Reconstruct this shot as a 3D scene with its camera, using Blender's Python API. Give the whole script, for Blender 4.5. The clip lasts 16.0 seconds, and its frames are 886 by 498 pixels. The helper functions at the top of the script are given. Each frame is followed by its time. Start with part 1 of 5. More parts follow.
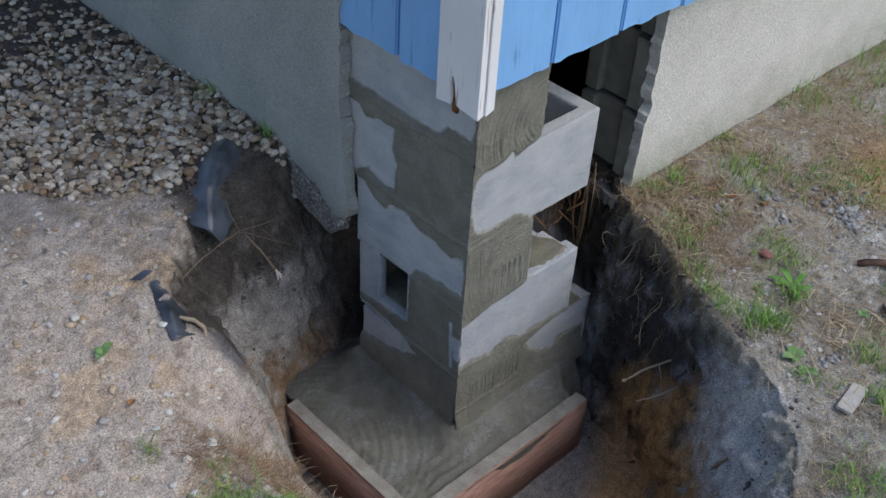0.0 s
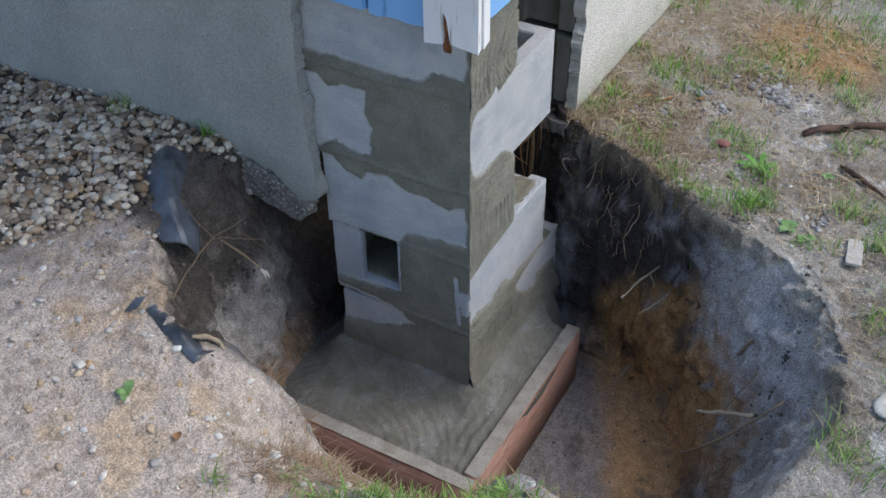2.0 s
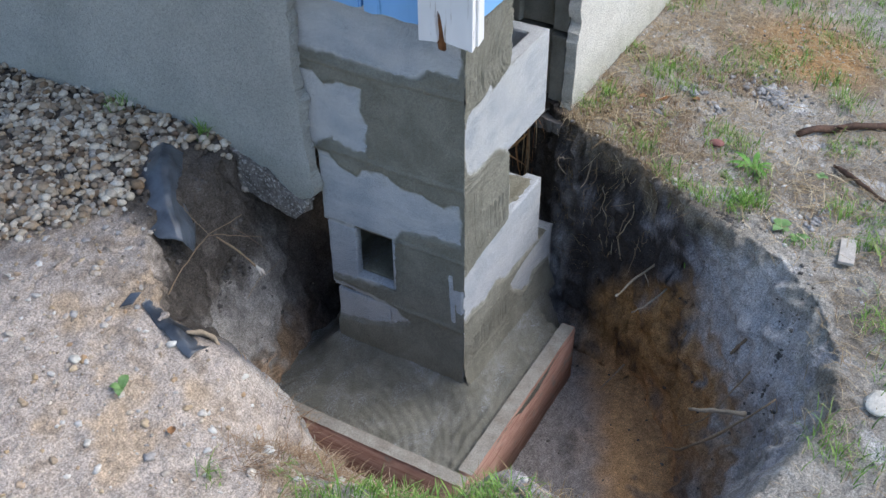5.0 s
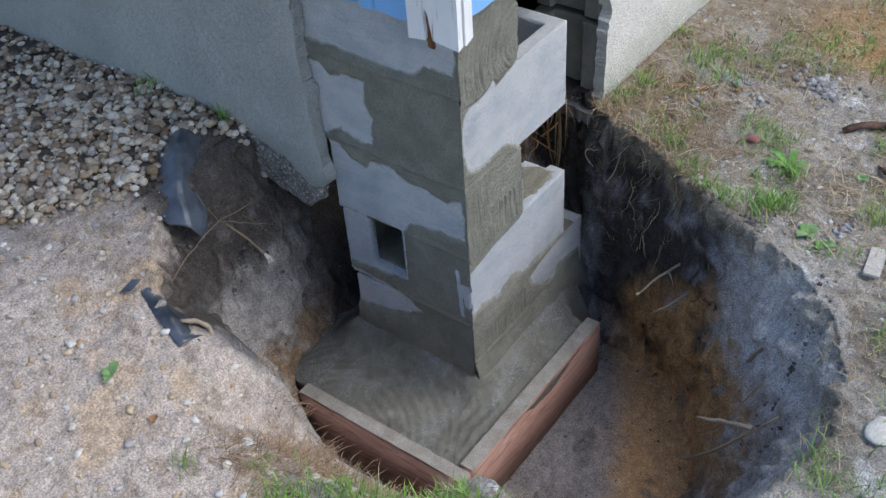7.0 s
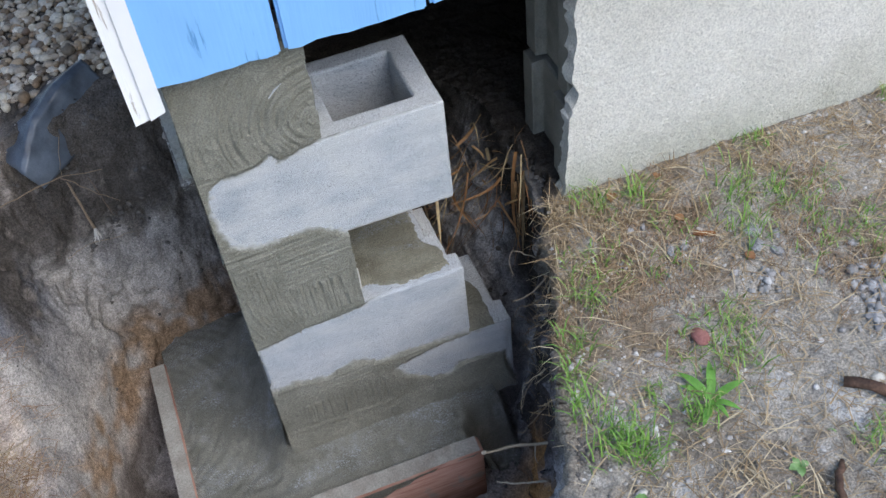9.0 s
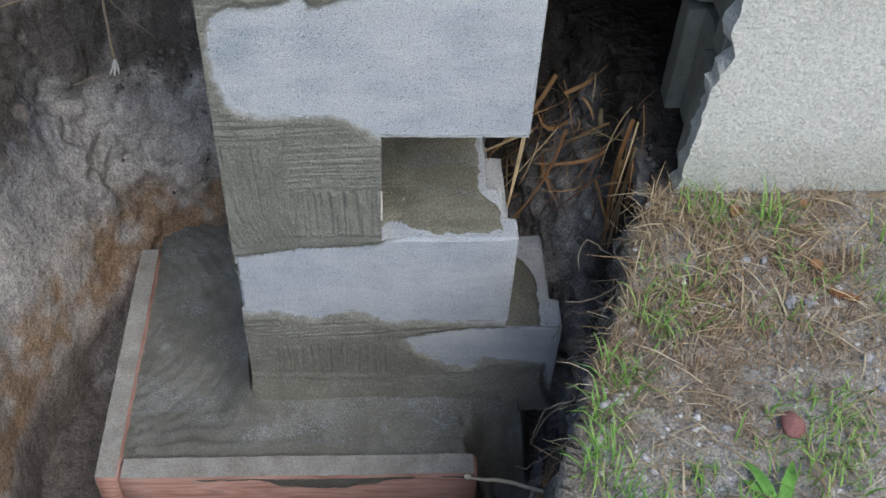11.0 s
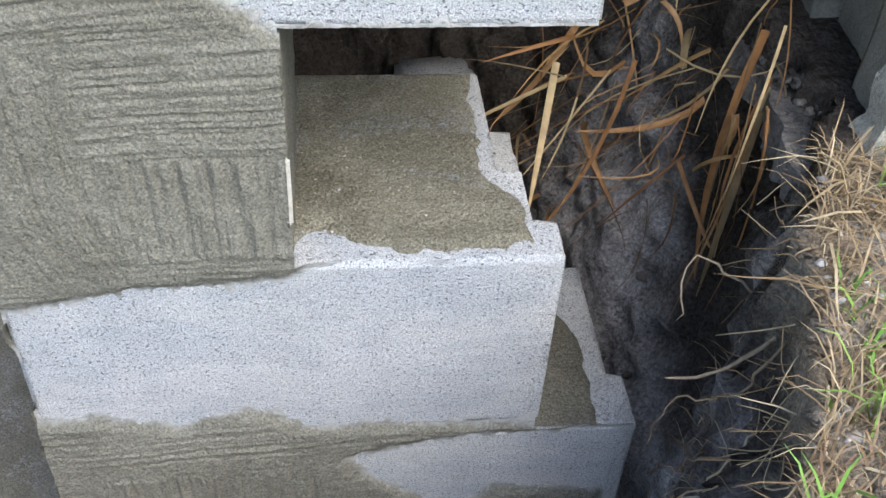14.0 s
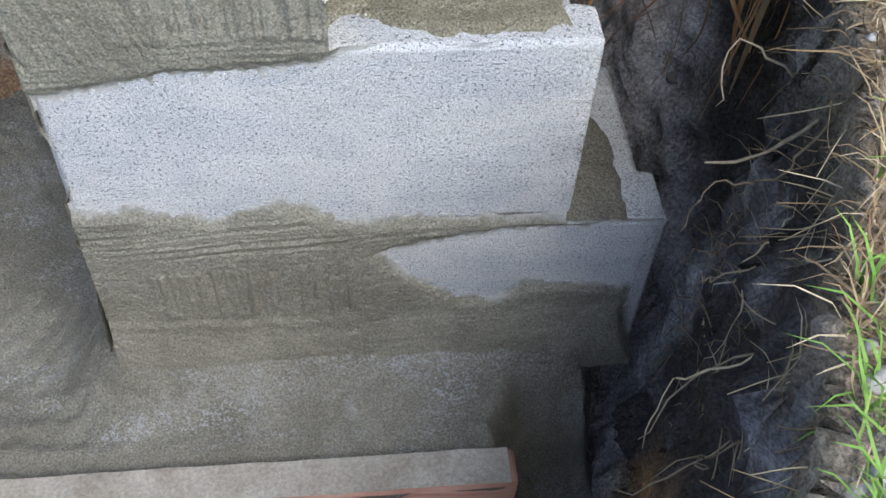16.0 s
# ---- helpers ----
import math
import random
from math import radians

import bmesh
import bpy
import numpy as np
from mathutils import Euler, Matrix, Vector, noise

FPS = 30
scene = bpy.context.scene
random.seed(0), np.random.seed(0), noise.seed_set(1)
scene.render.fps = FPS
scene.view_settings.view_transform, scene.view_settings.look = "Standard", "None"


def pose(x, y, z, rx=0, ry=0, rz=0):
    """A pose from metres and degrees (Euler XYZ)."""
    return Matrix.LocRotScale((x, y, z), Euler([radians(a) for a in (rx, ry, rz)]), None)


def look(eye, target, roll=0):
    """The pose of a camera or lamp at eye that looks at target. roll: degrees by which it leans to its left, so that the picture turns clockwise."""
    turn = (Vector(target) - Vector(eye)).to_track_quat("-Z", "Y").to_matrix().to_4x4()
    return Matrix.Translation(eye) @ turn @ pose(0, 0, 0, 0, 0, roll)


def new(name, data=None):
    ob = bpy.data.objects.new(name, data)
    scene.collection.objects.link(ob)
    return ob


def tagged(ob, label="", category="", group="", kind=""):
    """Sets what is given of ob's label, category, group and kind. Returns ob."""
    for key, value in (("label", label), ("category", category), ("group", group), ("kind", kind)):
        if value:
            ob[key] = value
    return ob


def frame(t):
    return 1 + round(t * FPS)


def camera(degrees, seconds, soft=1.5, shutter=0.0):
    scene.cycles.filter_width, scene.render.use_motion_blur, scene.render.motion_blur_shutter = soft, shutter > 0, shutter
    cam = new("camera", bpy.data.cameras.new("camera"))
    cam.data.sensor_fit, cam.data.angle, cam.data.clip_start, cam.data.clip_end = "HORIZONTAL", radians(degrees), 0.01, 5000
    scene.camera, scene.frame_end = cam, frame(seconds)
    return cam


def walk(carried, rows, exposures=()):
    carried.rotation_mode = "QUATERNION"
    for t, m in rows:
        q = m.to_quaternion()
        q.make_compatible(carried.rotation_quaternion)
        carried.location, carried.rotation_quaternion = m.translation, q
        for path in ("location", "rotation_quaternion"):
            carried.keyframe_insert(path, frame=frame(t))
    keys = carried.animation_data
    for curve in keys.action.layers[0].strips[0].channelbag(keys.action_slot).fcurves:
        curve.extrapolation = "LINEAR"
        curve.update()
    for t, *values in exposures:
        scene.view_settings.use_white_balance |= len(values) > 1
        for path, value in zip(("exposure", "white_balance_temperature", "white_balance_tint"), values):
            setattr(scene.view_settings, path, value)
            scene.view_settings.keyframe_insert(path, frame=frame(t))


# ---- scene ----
cam = camera(46.0, 16.0, shutter=0.0)
PATH = [
    (0, (-1.285, -1.196, 2.006), (-0.175, -0.098, 0.756), 3.5),
    (0.2, (-1.333, -1.12, 1.917), (-0.184, -0.084, 0.64), 1.7),
    (0.5, (-1.409, -1.02, 1.876), (-0.12, -0.13, 0.631), 1.9),
    (1, (-1.498, -0.925, 1.894), (-0.14, -0.124, 0.662), 4.8),
    (1.5, (-1.53, -0.866, 1.895), (-0.182, -0.04, 0.671), 1.3),
    (2, (-1.55, -0.842, 1.88), (-0.204, -0.054, 0.628), -1.0),
    (2.5, (-1.567, -0.842, 1.863), (-0.233, -0.07, 0.588), -1.3),
    (3, (-1.562, -0.832, 1.85), (-0.235, -0.079, 0.555), -1.2),
    (3.5, (-1.57, -0.855, 1.845), (-0.256, -0.116, 0.528), -0.9),
    (4, (-1.562, -0.865, 1.868), (-0.225, -0.101, 0.591), -0.9),
    (4.2, (-1.563, -0.858, 1.87), (-0.212, -0.09, 0.612), -0.5),
    (6.3, (-1.5, -0.875, 1.885), (-0.195, -0.018, 0.63), -3.6),
    (6.5, (-1.47, -0.9, 1.88), (-0.2, -0.004, 0.624), -5.4),
    (7, (-1.35, -1.042, 1.92), (-0.182, -0.08, 0.616), -4.6),
    (7.2, (-1.241, -1.21, 1.928), (-0.152, -0.182, 0.606), -6.4),
    (7.5, (-1.12, -1.37, 1.94), (-0.11, -0.285, 0.602), -4.2),
    (7.8, (-0.91, -1.392, 1.903), (-0.042, -0.251, 0.511), -8.0),
    (8, (-0.775, -1.308, 1.85), (0.098, -0.149, 0.477), -5.0),
    (8.2, (-0.57, -1.21, 1.868), (0.214, -0.024, 0.465), -5.9),
    (10.3, (0.262, -1.285, 1.872), (0.28, 0.024, 0.36), 0.7),
    (10.5, (0.245, -1.305, 1.854), (0.292, 0.025, 0.366), 1.1),
    (11, (0.207, -1.013, 1.484), (0.323, 0.34, 0.016), 3.4),
    (11.5, (0.232, -0.717, 1.101), (0.384, 0.725, -0.277), 3.6),
    (12, (0.23, -0.539, 0.92), (0.42, 0.933, -0.421), 3.6),
    (12.5, (0.234, -0.539, 0.923), (0.431, 0.941, -0.409), 3.2),
    (13, (0.235, -0.536, 0.924), (0.413, 0.946, -0.407), 2.6),
    (13.5, (0.231, -0.538, 0.919), (0.414, 0.944, -0.411), 3.2),
    (14, (0.236, -0.54, 0.919), (0.438, 0.917, -0.435), 3.7),
    (14.5, (0.235, -0.538, 0.92), (0.456, 0.908, -0.443), 3.7),
    (15, (0.229, -0.546, 0.901), (0.383, 0.823, -0.549), 2.7),
    (15.5, (0.222, -0.554, 0.892), (0.357, 0.735, -0.631), 2.7),
    (16, (0.212, -0.562, 0.885), (0.395, 0.674, -0.673), 3.9),
]
EXPOSURES = [(0.0, 0.15, 6400, 10), (2.0, 0.5, 6450, 10), (3.0, 0.92, 6450, 10), (4.2, 0.88, 6400, 10), (6.5, 0.58, 6300, 10), (7.5, 0.6, 6250, 10), (8.1, 0.77, 6200, 10), (10.5, 0.41, 6250, 9), (11.5, 0.45, 6200, 8), (12.1, 0.82, 6300, 7), (12.7, 0.93, 6400, 8), (13.4, 1.28, 6500, 9), (14.2, 1.2, 6550, 10), (15.0, 1.15, 6600, 10), (16.0, 1.14, 6500, 9)]
walk(cam, [(t, look(eye, target, roll)) for t, eye, target, roll in PATH], EXPOSURES)


# ---- light: an even grey sky, a little brighter from the open side of the corner ----
world = bpy.data.worlds.new("sky")
scene.world = world
world.use_nodes = True
wt = world.node_tree
sky = wt.nodes.new("ShaderNodeTexSky")
sky.sky_type, sky.sun_disc = "NISHITA", False
sky.sun_elevation, sky.sun_rotation = radians(50), radians(150)
sky.air_density, sky.dust_density, sky.ozone_density = 1.0, 1.6, 1.0
wt.links.new(sky.outputs[0], wt.nodes["Background"].inputs[0])
wt.nodes["Background"].inputs[1].default_value = 0.15
sun = new("sun", bpy.data.lights.new("sun", "SUN"))
sun.data.energy, sun.data.angle, sun.data.color = 1.3, radians(45), (1.0, 0.97, 0.93)
sun.matrix_world = look((0.55, -0.95, 1.3), (0, 0, 0))

# ---- numbers: noise and outlines ----


def lattice(ix, iy, iz, seed):
    n = (ix * 374761393 + iy * 668265263 + iz * 1274126177 + seed * 974634777) & 0xFFFFFFFF
    n = ((n ^ (n >> 13)) * 1274126177) & 0xFFFFFFFF
    return (n ^ (n >> 16)) / 4294967295.0


def value_noise(x, y, z, seed=0):
    x, y, z = np.broadcast_arrays(*(np.asarray(v, float) for v in (x, y, z)))
    i, j, k = (np.floor(v).astype(np.int64) for v in (x, y, z))
    f, g, h = x - i, y - j, z - k
    f, g, h = (v * v * (3 - 2 * v) for v in (f, g, h))
    out = 0
    for a in (0, 1):
        for b in (0, 1):
            for c in (0, 1):
                w = (f if a else 1 - f) * (g if b else 1 - g) * (h if c else 1 - h)
                out = out + w * lattice(i + a, j + b, k + c, seed)
    return out


def fbm(x, y, z=0.0, scale=10.0, octaves=4, seed=0):
    """Layered noise, about -1 to 1; scale: lumps a metre."""
    out, amp, total = 0, 1.0, 0
    for o in range(octaves):
        s = scale * 2**o
        out = out + amp * (2 * value_noise(np.asarray(x) * s, np.asarray(y) * s, np.asarray(z) * s, seed + o) - 1)
        total += amp
        amp *= 0.55
    return out / total


def smooth(a, b, v):
    v = np.clip((np.asarray(v, float) - a) / (b - a), 0, 1)
    return v * v * (3 - 2 * v)


def outline_distance(px, py, poly):
    """Distance to a closed outline: negative inside."""
    poly = np.array(poly, float)
    best = np.full(np.shape(px), 1e9)
    inside = np.zeros(np.shape(px), bool)
    for (x0, y0), (x1, y1) in zip(poly, np.roll(poly, -1, 0)):
        dx, dy = x1 - x0, y1 - y0
        t = np.clip(((px - x0) * dx + (py - y0) * dy) / (dx * dx + dy * dy + 1e-12), 0, 1)
        best = np.minimum(best, np.hypot(px - x0 - t * dx, py - y0 - t * dy))
        cross = ((y0 > py) != (y1 > py)) & (px < (x1 - x0) * (py - y0) / (y1 - y0 + 1e-12) + x0)
        inside ^= cross
    return np.where(inside, -best, best)


# ---- materials ----


def colour_mix(nt, a, b, fac=None, kind="MIX"):
    n = nt.nodes.new("ShaderNodeMix")
    n.data_type, n.blend_type = "RGBA", kind
    for value, socket in ((fac, n.inputs[0]), (a, n.inputs[6]), (b, n.inputs[7])):
        if value is None:
            continue
        if isinstance(value, bpy.types.NodeSocket):
            nt.links.new(value, socket)
        else:
            socket.default_value = value if isinstance(value, (int, float)) else (*value, 1)
    return n.outputs[2]


def ramp(nt, fac, stops):
    n = nt.nodes.new("ShaderNodeValToRGB")
    while len(n.color_ramp.elements) < len(stops):
        n.color_ramp.elements.new(0.5)
    for e, (at, c) in zip(n.color_ramp.elements, stops):
        e.position = at
        e.color = (c, c, c, 1) if isinstance(c, (int, float)) else (*c, 1)
    nt.links.new(fac, n.inputs[0])
    return n.outputs[0]


def noise_tex(nt, scale, detail=4.0, rough=0.6, stretch=None, warp=0.0):
    co = nt.nodes.new("ShaderNodeNewGeometry").outputs["Position"]
    if stretch:
        m = nt.nodes.new("ShaderNodeMapping")
        m.inputs["Scale"].default_value = stretch
        nt.links.new(co, m.inputs[0])
        co = m.outputs[0]
    n = nt.nodes.new("ShaderNodeTexNoise")
    n.inputs["Scale"].default_value, n.inputs["Detail"].default_value = scale, detail
    n.inputs["Roughness"].default_value, n.inputs["Distortion"].default_value = rough, warp
    nt.links.new(co, n.inputs["Vector"])
    return n.outputs["Fac"]


def grains_tex(nt, scale):
    co = nt.nodes.new("ShaderNodeNewGeometry").outputs["Position"]
    n = nt.nodes.new("ShaderNodeTexVoronoi")
    n.inputs["Scale"].default_value = scale
    nt.links.new(co, n.inputs["Vector"])
    return n.outputs["Distance"], n.outputs["Color"]


def bump(nt, height, distance, strength=1.0, onto=None):
    n = nt.nodes.new("ShaderNodeBump")
    n.inputs["Distance"].default_value, n.inputs["Strength"].default_value = distance, strength
    nt.links.new(height, n.inputs["Height"])
    if onto:
        nt.links.new(onto, n.inputs["Normal"])
    return n.outputs[0]


def material(name, rough=0.9, specular=0.3, metal=0.0):
    m = bpy.data.materials.new(name)
    m.use_nodes = True
    p = m.node_tree.nodes["Principled BSDF"]
    p.inputs["Roughness"].default_value, p.inputs["Metallic"].default_value = rough, metal
    p.inputs["Specular IOR Level"].default_value = specular
    return m, m.node_tree, p


def plain(name, light, dark, scale=15.0, fine=300.0, grain=0.25, relief=0.0012, rough=0.9, stretch=None, specular=0.3, spots=None, warp=0.0):
    """A mineral or wooden surface: two colours in large patches, fine grain, relief; spots: (scale, threshold, colour)."""
    m, nt, p = material(name, rough, specular)
    big = ramp(nt, noise_tex(nt, scale, 5, 0.6, stretch, warp), [(0.35, 0.0), (0.65, 1.0)])
    col = colour_mix(nt, dark, light, big)
    small = noise_tex(nt, fine, 3, 0.7, stretch)
    col = colour_mix(nt, col, ramp(nt, small, [(0.3, 1 - grain), (0.7, 1 + grain)]), 1.0, "MULTIPLY")
    if spots:
        s, at, c = spots
        col = colour_mix(nt, col, c, ramp(nt, noise_tex(nt, s, 3, 0.6), [(at, 0.0), (min(at + 0.06, 1), 1.0)]))
    nt.links.new(col, p.inputs["Base Color"])
    if relief:
        n1 = bump(nt, small, relief)
        nt.links.new(bump(nt, noise_tex(nt, fine / 6, 4, 0.6, stretch), relief * 2.5, 1.0, n1), p.inputs["Normal"])
    return m


def varied(name, tones, rough=0.8, fine=200.0, per_object=False, relief=0.0006, specular=0.3, translucent=False):
    """Loose pieces: each takes its own tone."""
    m, nt, p = material(name, rough, specular)
    if per_object:
        rnd = nt.nodes.new("ShaderNodeObjectInfo").outputs["Random"]
    else:
        rnd = nt.nodes.new("ShaderNodeNewGeometry").outputs["Random Per Island"]
    col = ramp(nt, rnd, [(i / max(1, len(tones) - 1), c) for i, c in enumerate(tones)])
    small = noise_tex(nt, fine, 3, 0.6)
    col = colour_mix(nt, col, ramp(nt, small, [(0.3, 0.75), (0.7, 1.2)]), 1.0, "MULTIPLY")
    nt.links.new(col, p.inputs["Base Color"])
    if relief:
        nt.links.new(bump(nt, small, relief), p.inputs["Normal"])
    return m


def block_concrete():
    """Pale concrete block: bluish grey with small open pores, rubbed over with thin cement in places."""
    m, nt, p = material("block_concrete", 0.93, 0.2)
    tone = ramp(nt, noise_tex(nt, 9, 4, 0.55), [(0.36, (0.39, 0.42, 0.45)), (0.52, (0.465, 0.49, 0.512)), (0.66, (0.54, 0.555, 0.565))])
    # thin cement, wiped on along the courses, fills most pores
    wiped = ramp(nt, noise_tex(nt, 13, 6, 0.6, (0.55, 0.55, 1.2), 0.5), [(0.42, 0.0), (0.64, 0.75)])
    tone = colour_mix(nt, tone, (0.56, 0.57, 0.56), wiped)
    tone = colour_mix(nt, tone, ramp(nt, noise_tex(nt, 60, 4, 0.65, (0.3, 0.3, 2.0)), [(0.35, 0.95), (0.65, 1.04)]), 1.0, "MULTIPLY")
    pore = noise_tex(nt, 400, 2.5, 0.62, (0.85, 0.85, 1.15))
    open_pore = ramp(nt, pore, [(0.335, 0.34), (0.41, 1.0)])
    share = ramp(nt, wiped, [(0.0, 1.0), (0.8, 0.5)])
    tone = colour_mix(nt, tone, colour_mix(nt, (1, 1, 1), open_pore, share), 1.0, "MULTIPLY")
    sand = noise_tex(nt, 780, 2, 0.7)
    tone = colour_mix(nt, tone, ramp(nt, sand, [(0.3, 0.50), (0.7, 1.46)]), 1.0, "MULTIPLY")
    nt.links.new(tone, p.inputs["Base Color"])
    n1 = bump(nt, sand, 0.0009, 1.0)
    n2 = bump(nt, ramp(nt, pore, [(0.30, 0.0), (0.46, 1.0)]), 0.0012, 0.8, n1)
    nt.links.new(bump(nt, noise_tex(nt, 240, 3, 0.6), 0.0012, 0.5, n2), p.inputs["Normal"])
    return m


def mortar(name, light, dark, dusty=None, relief=1.0, flecks=False, thin=None, sandy=1.0):
    """Olive-grey mortar with sand grains; dusty: a paler bloom in patches; thin: the tone of a film wiped out over the block."""
    m, nt, p = material(name, 0.88, 0.3)
    col = colour_mix(nt, dark, light, ramp(nt, noise_tex(nt, 12, 5, 0.6, None, 0.6), [(0.36, 0.0), (0.64, 1.0)]))
    if dusty:
        col = colour_mix(nt, col, dusty, ramp(nt, noise_tex(nt, 13, 8, 0.78, None, 0.3), [(0.55, 0.0), (0.72, 0.8)]))
    grain = noise_tex(nt, 520, 3, 0.75)
    col = colour_mix(nt, col, ramp(nt, grain, [(0.3, 1 - 0.6 * sandy), (0.5, 1.0), (0.7, 1 + 0.7 * sandy)]), 1.0, "MULTIPLY")
    if thin:
        film = nt.nodes.new("ShaderNodeAttribute")
        film.attribute_name = "cover"
        patchy = colour_mix(nt, film.outputs["Fac"], noise_tex(nt, 240, 4, 0.7), 0.35, "OVERLAY")
        col = colour_mix(nt, thin, col, ramp(nt, patchy, [(0.15, 0.0), (0.85, 1.0)]))
    if flecks:
        # white crumbs of lime, thick in some streaks
        zone = ramp(nt, noise_tex(nt, 9, 5, 0.6, (0.6, 1.6, 1.0), 0.8), [(0.50, 0.0), (0.62, 1.0)])
        fleck = ramp(nt, noise_tex(nt, 260, 4, 0.8), [(0.50, 0.0), (0.62, 1.0)])
        col = colour_mix(nt, col, (0.38, 0.40, 0.42), colour_mix(nt, (0, 0, 0), fleck, zone))
    nt.links.new(col, p.inputs["Base Color"])
    n1 = bump(nt, grain, 0.0024 * relief, 1.0)
    nt.links.new(bump(nt, noise_tex(nt, 300, 3, 0.6), 0.0030 * relief, 0.9, n1), p.inputs["Normal"])
    return m


def stucco(name, light, dark):
    m, nt, p = material(name, 0.92, 0.25)
    col = ramp(nt, noise_tex(nt, 5, 5, 0.6), [(0.35, dark), (0.65, light)])
    # green algae and splashed dirt along the foot of the wall
    co = nt.nodes.new("ShaderNodeSeparateXYZ")
    nt.links.new(nt.nodes.new("ShaderNodeNewGeometry").outputs["Position"], co.inputs[0])
    reach = nt.nodes.new("ShaderNodeMath")
    reach.operation = "MULTIPLY_ADD"
    nt.links.new(noise_tex(nt, 7, 5, 0.65), reach.inputs[0])
    reach.inputs[1].default_value = -0.34
    nt.links.new(co.outputs["Z"], reach.inputs[2])
    dirt = ramp(nt, reach.outputs[0], [(0.28, 0.5), (0.46, 0.0)])
    col = colour_mix(nt, col, (0.30, 0.31, 0.22), dirt)
    grain = noise_tex(nt, 300, 4, 0.75)
    col = colour_mix(nt, col, ramp(nt, grain, [(0.3, 0.62), (0.5, 1.0), (0.7, 1.25)]), 1.0, "MULTIPLY")
    nt.links.new(col, p.inputs["Base Color"])
    n1 = bump(nt, grain, 0.0030, 1.0)
    nt.links.new(bump(nt, noise_tex(nt, 130, 4, 0.7), 0.0055, 1.0, n1), p.inputs["Normal"])
    return m


def earth():
    """The ground: soil tints come with the mesh; grain, crumbs and relief here."""
    m, nt, p = material("earth", 0.95, 0.15)
    a = nt.nodes.new("ShaderNodeAttribute")
    a.attribute_name = "soil"
    col = a.outputs["Color"]
    col = colour_mix(nt, col, ramp(nt, noise_tex(nt, 34, 8, 0.75), [(0.3, 0.62), (0.5, 1.0), (0.7, 1.34)]), 1.0, "MULTIPLY")
    fine = noise_tex(nt, 260, 4, 0.75)
    col = colour_mix(nt, col, ramp(nt, fine, [(0.28, 0.34), (0.5, 1.0), (0.72, 1.72)]), 1.0, "MULTIPLY")
    nt.links.new(col, p.inputs["Base Color"])
    n1 = bump(nt, fine, 0.0025, 1.0)
    dist, _ = grains_tex(nt, 90)
    n2 = bump(nt, dist, 0.004, 0.45, n1)
    nt.links.new(bump(nt, noise_tex(nt, 45, 5, 0.65), 0.009, 0.9, n2), p.inputs["Normal"])
    return m


def siding_paint(name, colour, worn):
    m, nt, p = material(name, 0.55, 0.35)
    flake = ramp(nt, noise_tex(nt, 40, 6, 0.7, (1.6, 1.6, 0.12)), [(0.60, 0.0), (0.66, 1.0)])
    col = colour_mix(nt, colour, worn, flake)
    col = colour_mix(nt, col, ramp(nt, noise_tex(nt, 6, 4, 0.6, (1, 1, 0.4)), [(0.3, 0.88), (0.7, 1.08)]), 1.0, "MULTIPLY")
    nt.links.new(col, p.inputs["Base Color"])
    n1 = bump(nt, flake, 0.0006, 0.8)
    nt.links.new(bump(nt, noise_tex(nt, 160, 4, 0.6, (1, 1, 0.06)), 0.0012, 0.8, n1), p.inputs["Normal"])
    return m


def form_timber():
    """Reddish form boards: long grain, grey cement splashes."""
    m, nt, p = material("form_timber", 0.7, 0.3)
    grain = noise_tex(nt, 20, 4, 0.55, (0.30, 0.30, 2.6), 2.4)
    col = ramp(nt, grain, [(0.30, (0.26, 0.135, 0.10)), (0.5, (0.39, 0.225, 0.175)), (0.7, (0.47, 0.30, 0.245))])
    col = colour_mix(nt, col, (0.25, 0.235, 0.21), ramp(nt, noise_tex(nt, 14, 5, 0.65), [(0.58, 0.0), (0.66, 0.8)]))
    nt.links.new(col, p.inputs["Base Color"])
    nt.links.new(bump(nt, noise_tex(nt, 150, 4, 0.6, (0.3, 0.3, 3.0)), 0.001, 0.8), p.inputs["Normal"])
    return m


BLOCK = block_concrete()
MORTAR = mortar("mortar", (0.245, 0.238, 0.195), (0.18, 0.174, 0.138))
PARGING = mortar("parging", (0.248, 0.242, 0.20), (0.186, 0.181, 0.146), None, 0.75, False, (0.52, 0.53, 0.52), 0.8)
BED = mortar("bed_mortar", (0.34, 0.322, 0.245), (0.23, 0.215, 0.158), None, 1.5, True)
FOOTING = mortar("footing_mortar", (0.24, 0.236, 0.20), (0.165, 0.162, 0.134), (0.34, 0.35, 0.345), 1.0, True, None, 0.8)
# one stucco in two tones: the west wall's has its shade mixed in
SHADED_STUCCO = stucco("stucco", (0.52, 0.525, 0.49), (0.42, 0.43, 0.40))
CREAM = stucco("cream_stucco", (0.82, 0.80, 0.735), (0.73, 0.71, 0.64))
OLD_BLOCK = plain("old_block", (0.27, 0.26, 0.225), (0.16, 0.155, 0.13), 9, 350, 0.2, 0.0012)
RUBBLE = plain("rubble_concrete", (0.17, 0.16, 0.15), (0.08, 0.075, 0.07), 22, 240, 0.35, 0.003)
LEDGE = plain("ledge_concrete", (0.22, 0.21, 0.20), (0.12, 0.115, 0.11), 22, 240, 0.3, 0.003)
AGGREGATE = plain("aggregate", (0.27, 0.25, 0.225), (0.13, 0.115, 0.10), 25, 200, 0.4, 0.004, 0.9, None, 0.3, (150, 0.56, (0.50, 0.48, 0.44)))
EARTH = earth()
BLUE = siding_paint("blue_paint", (0.22, 0.46, 0.80), (0.12, 0.30, 0.58))
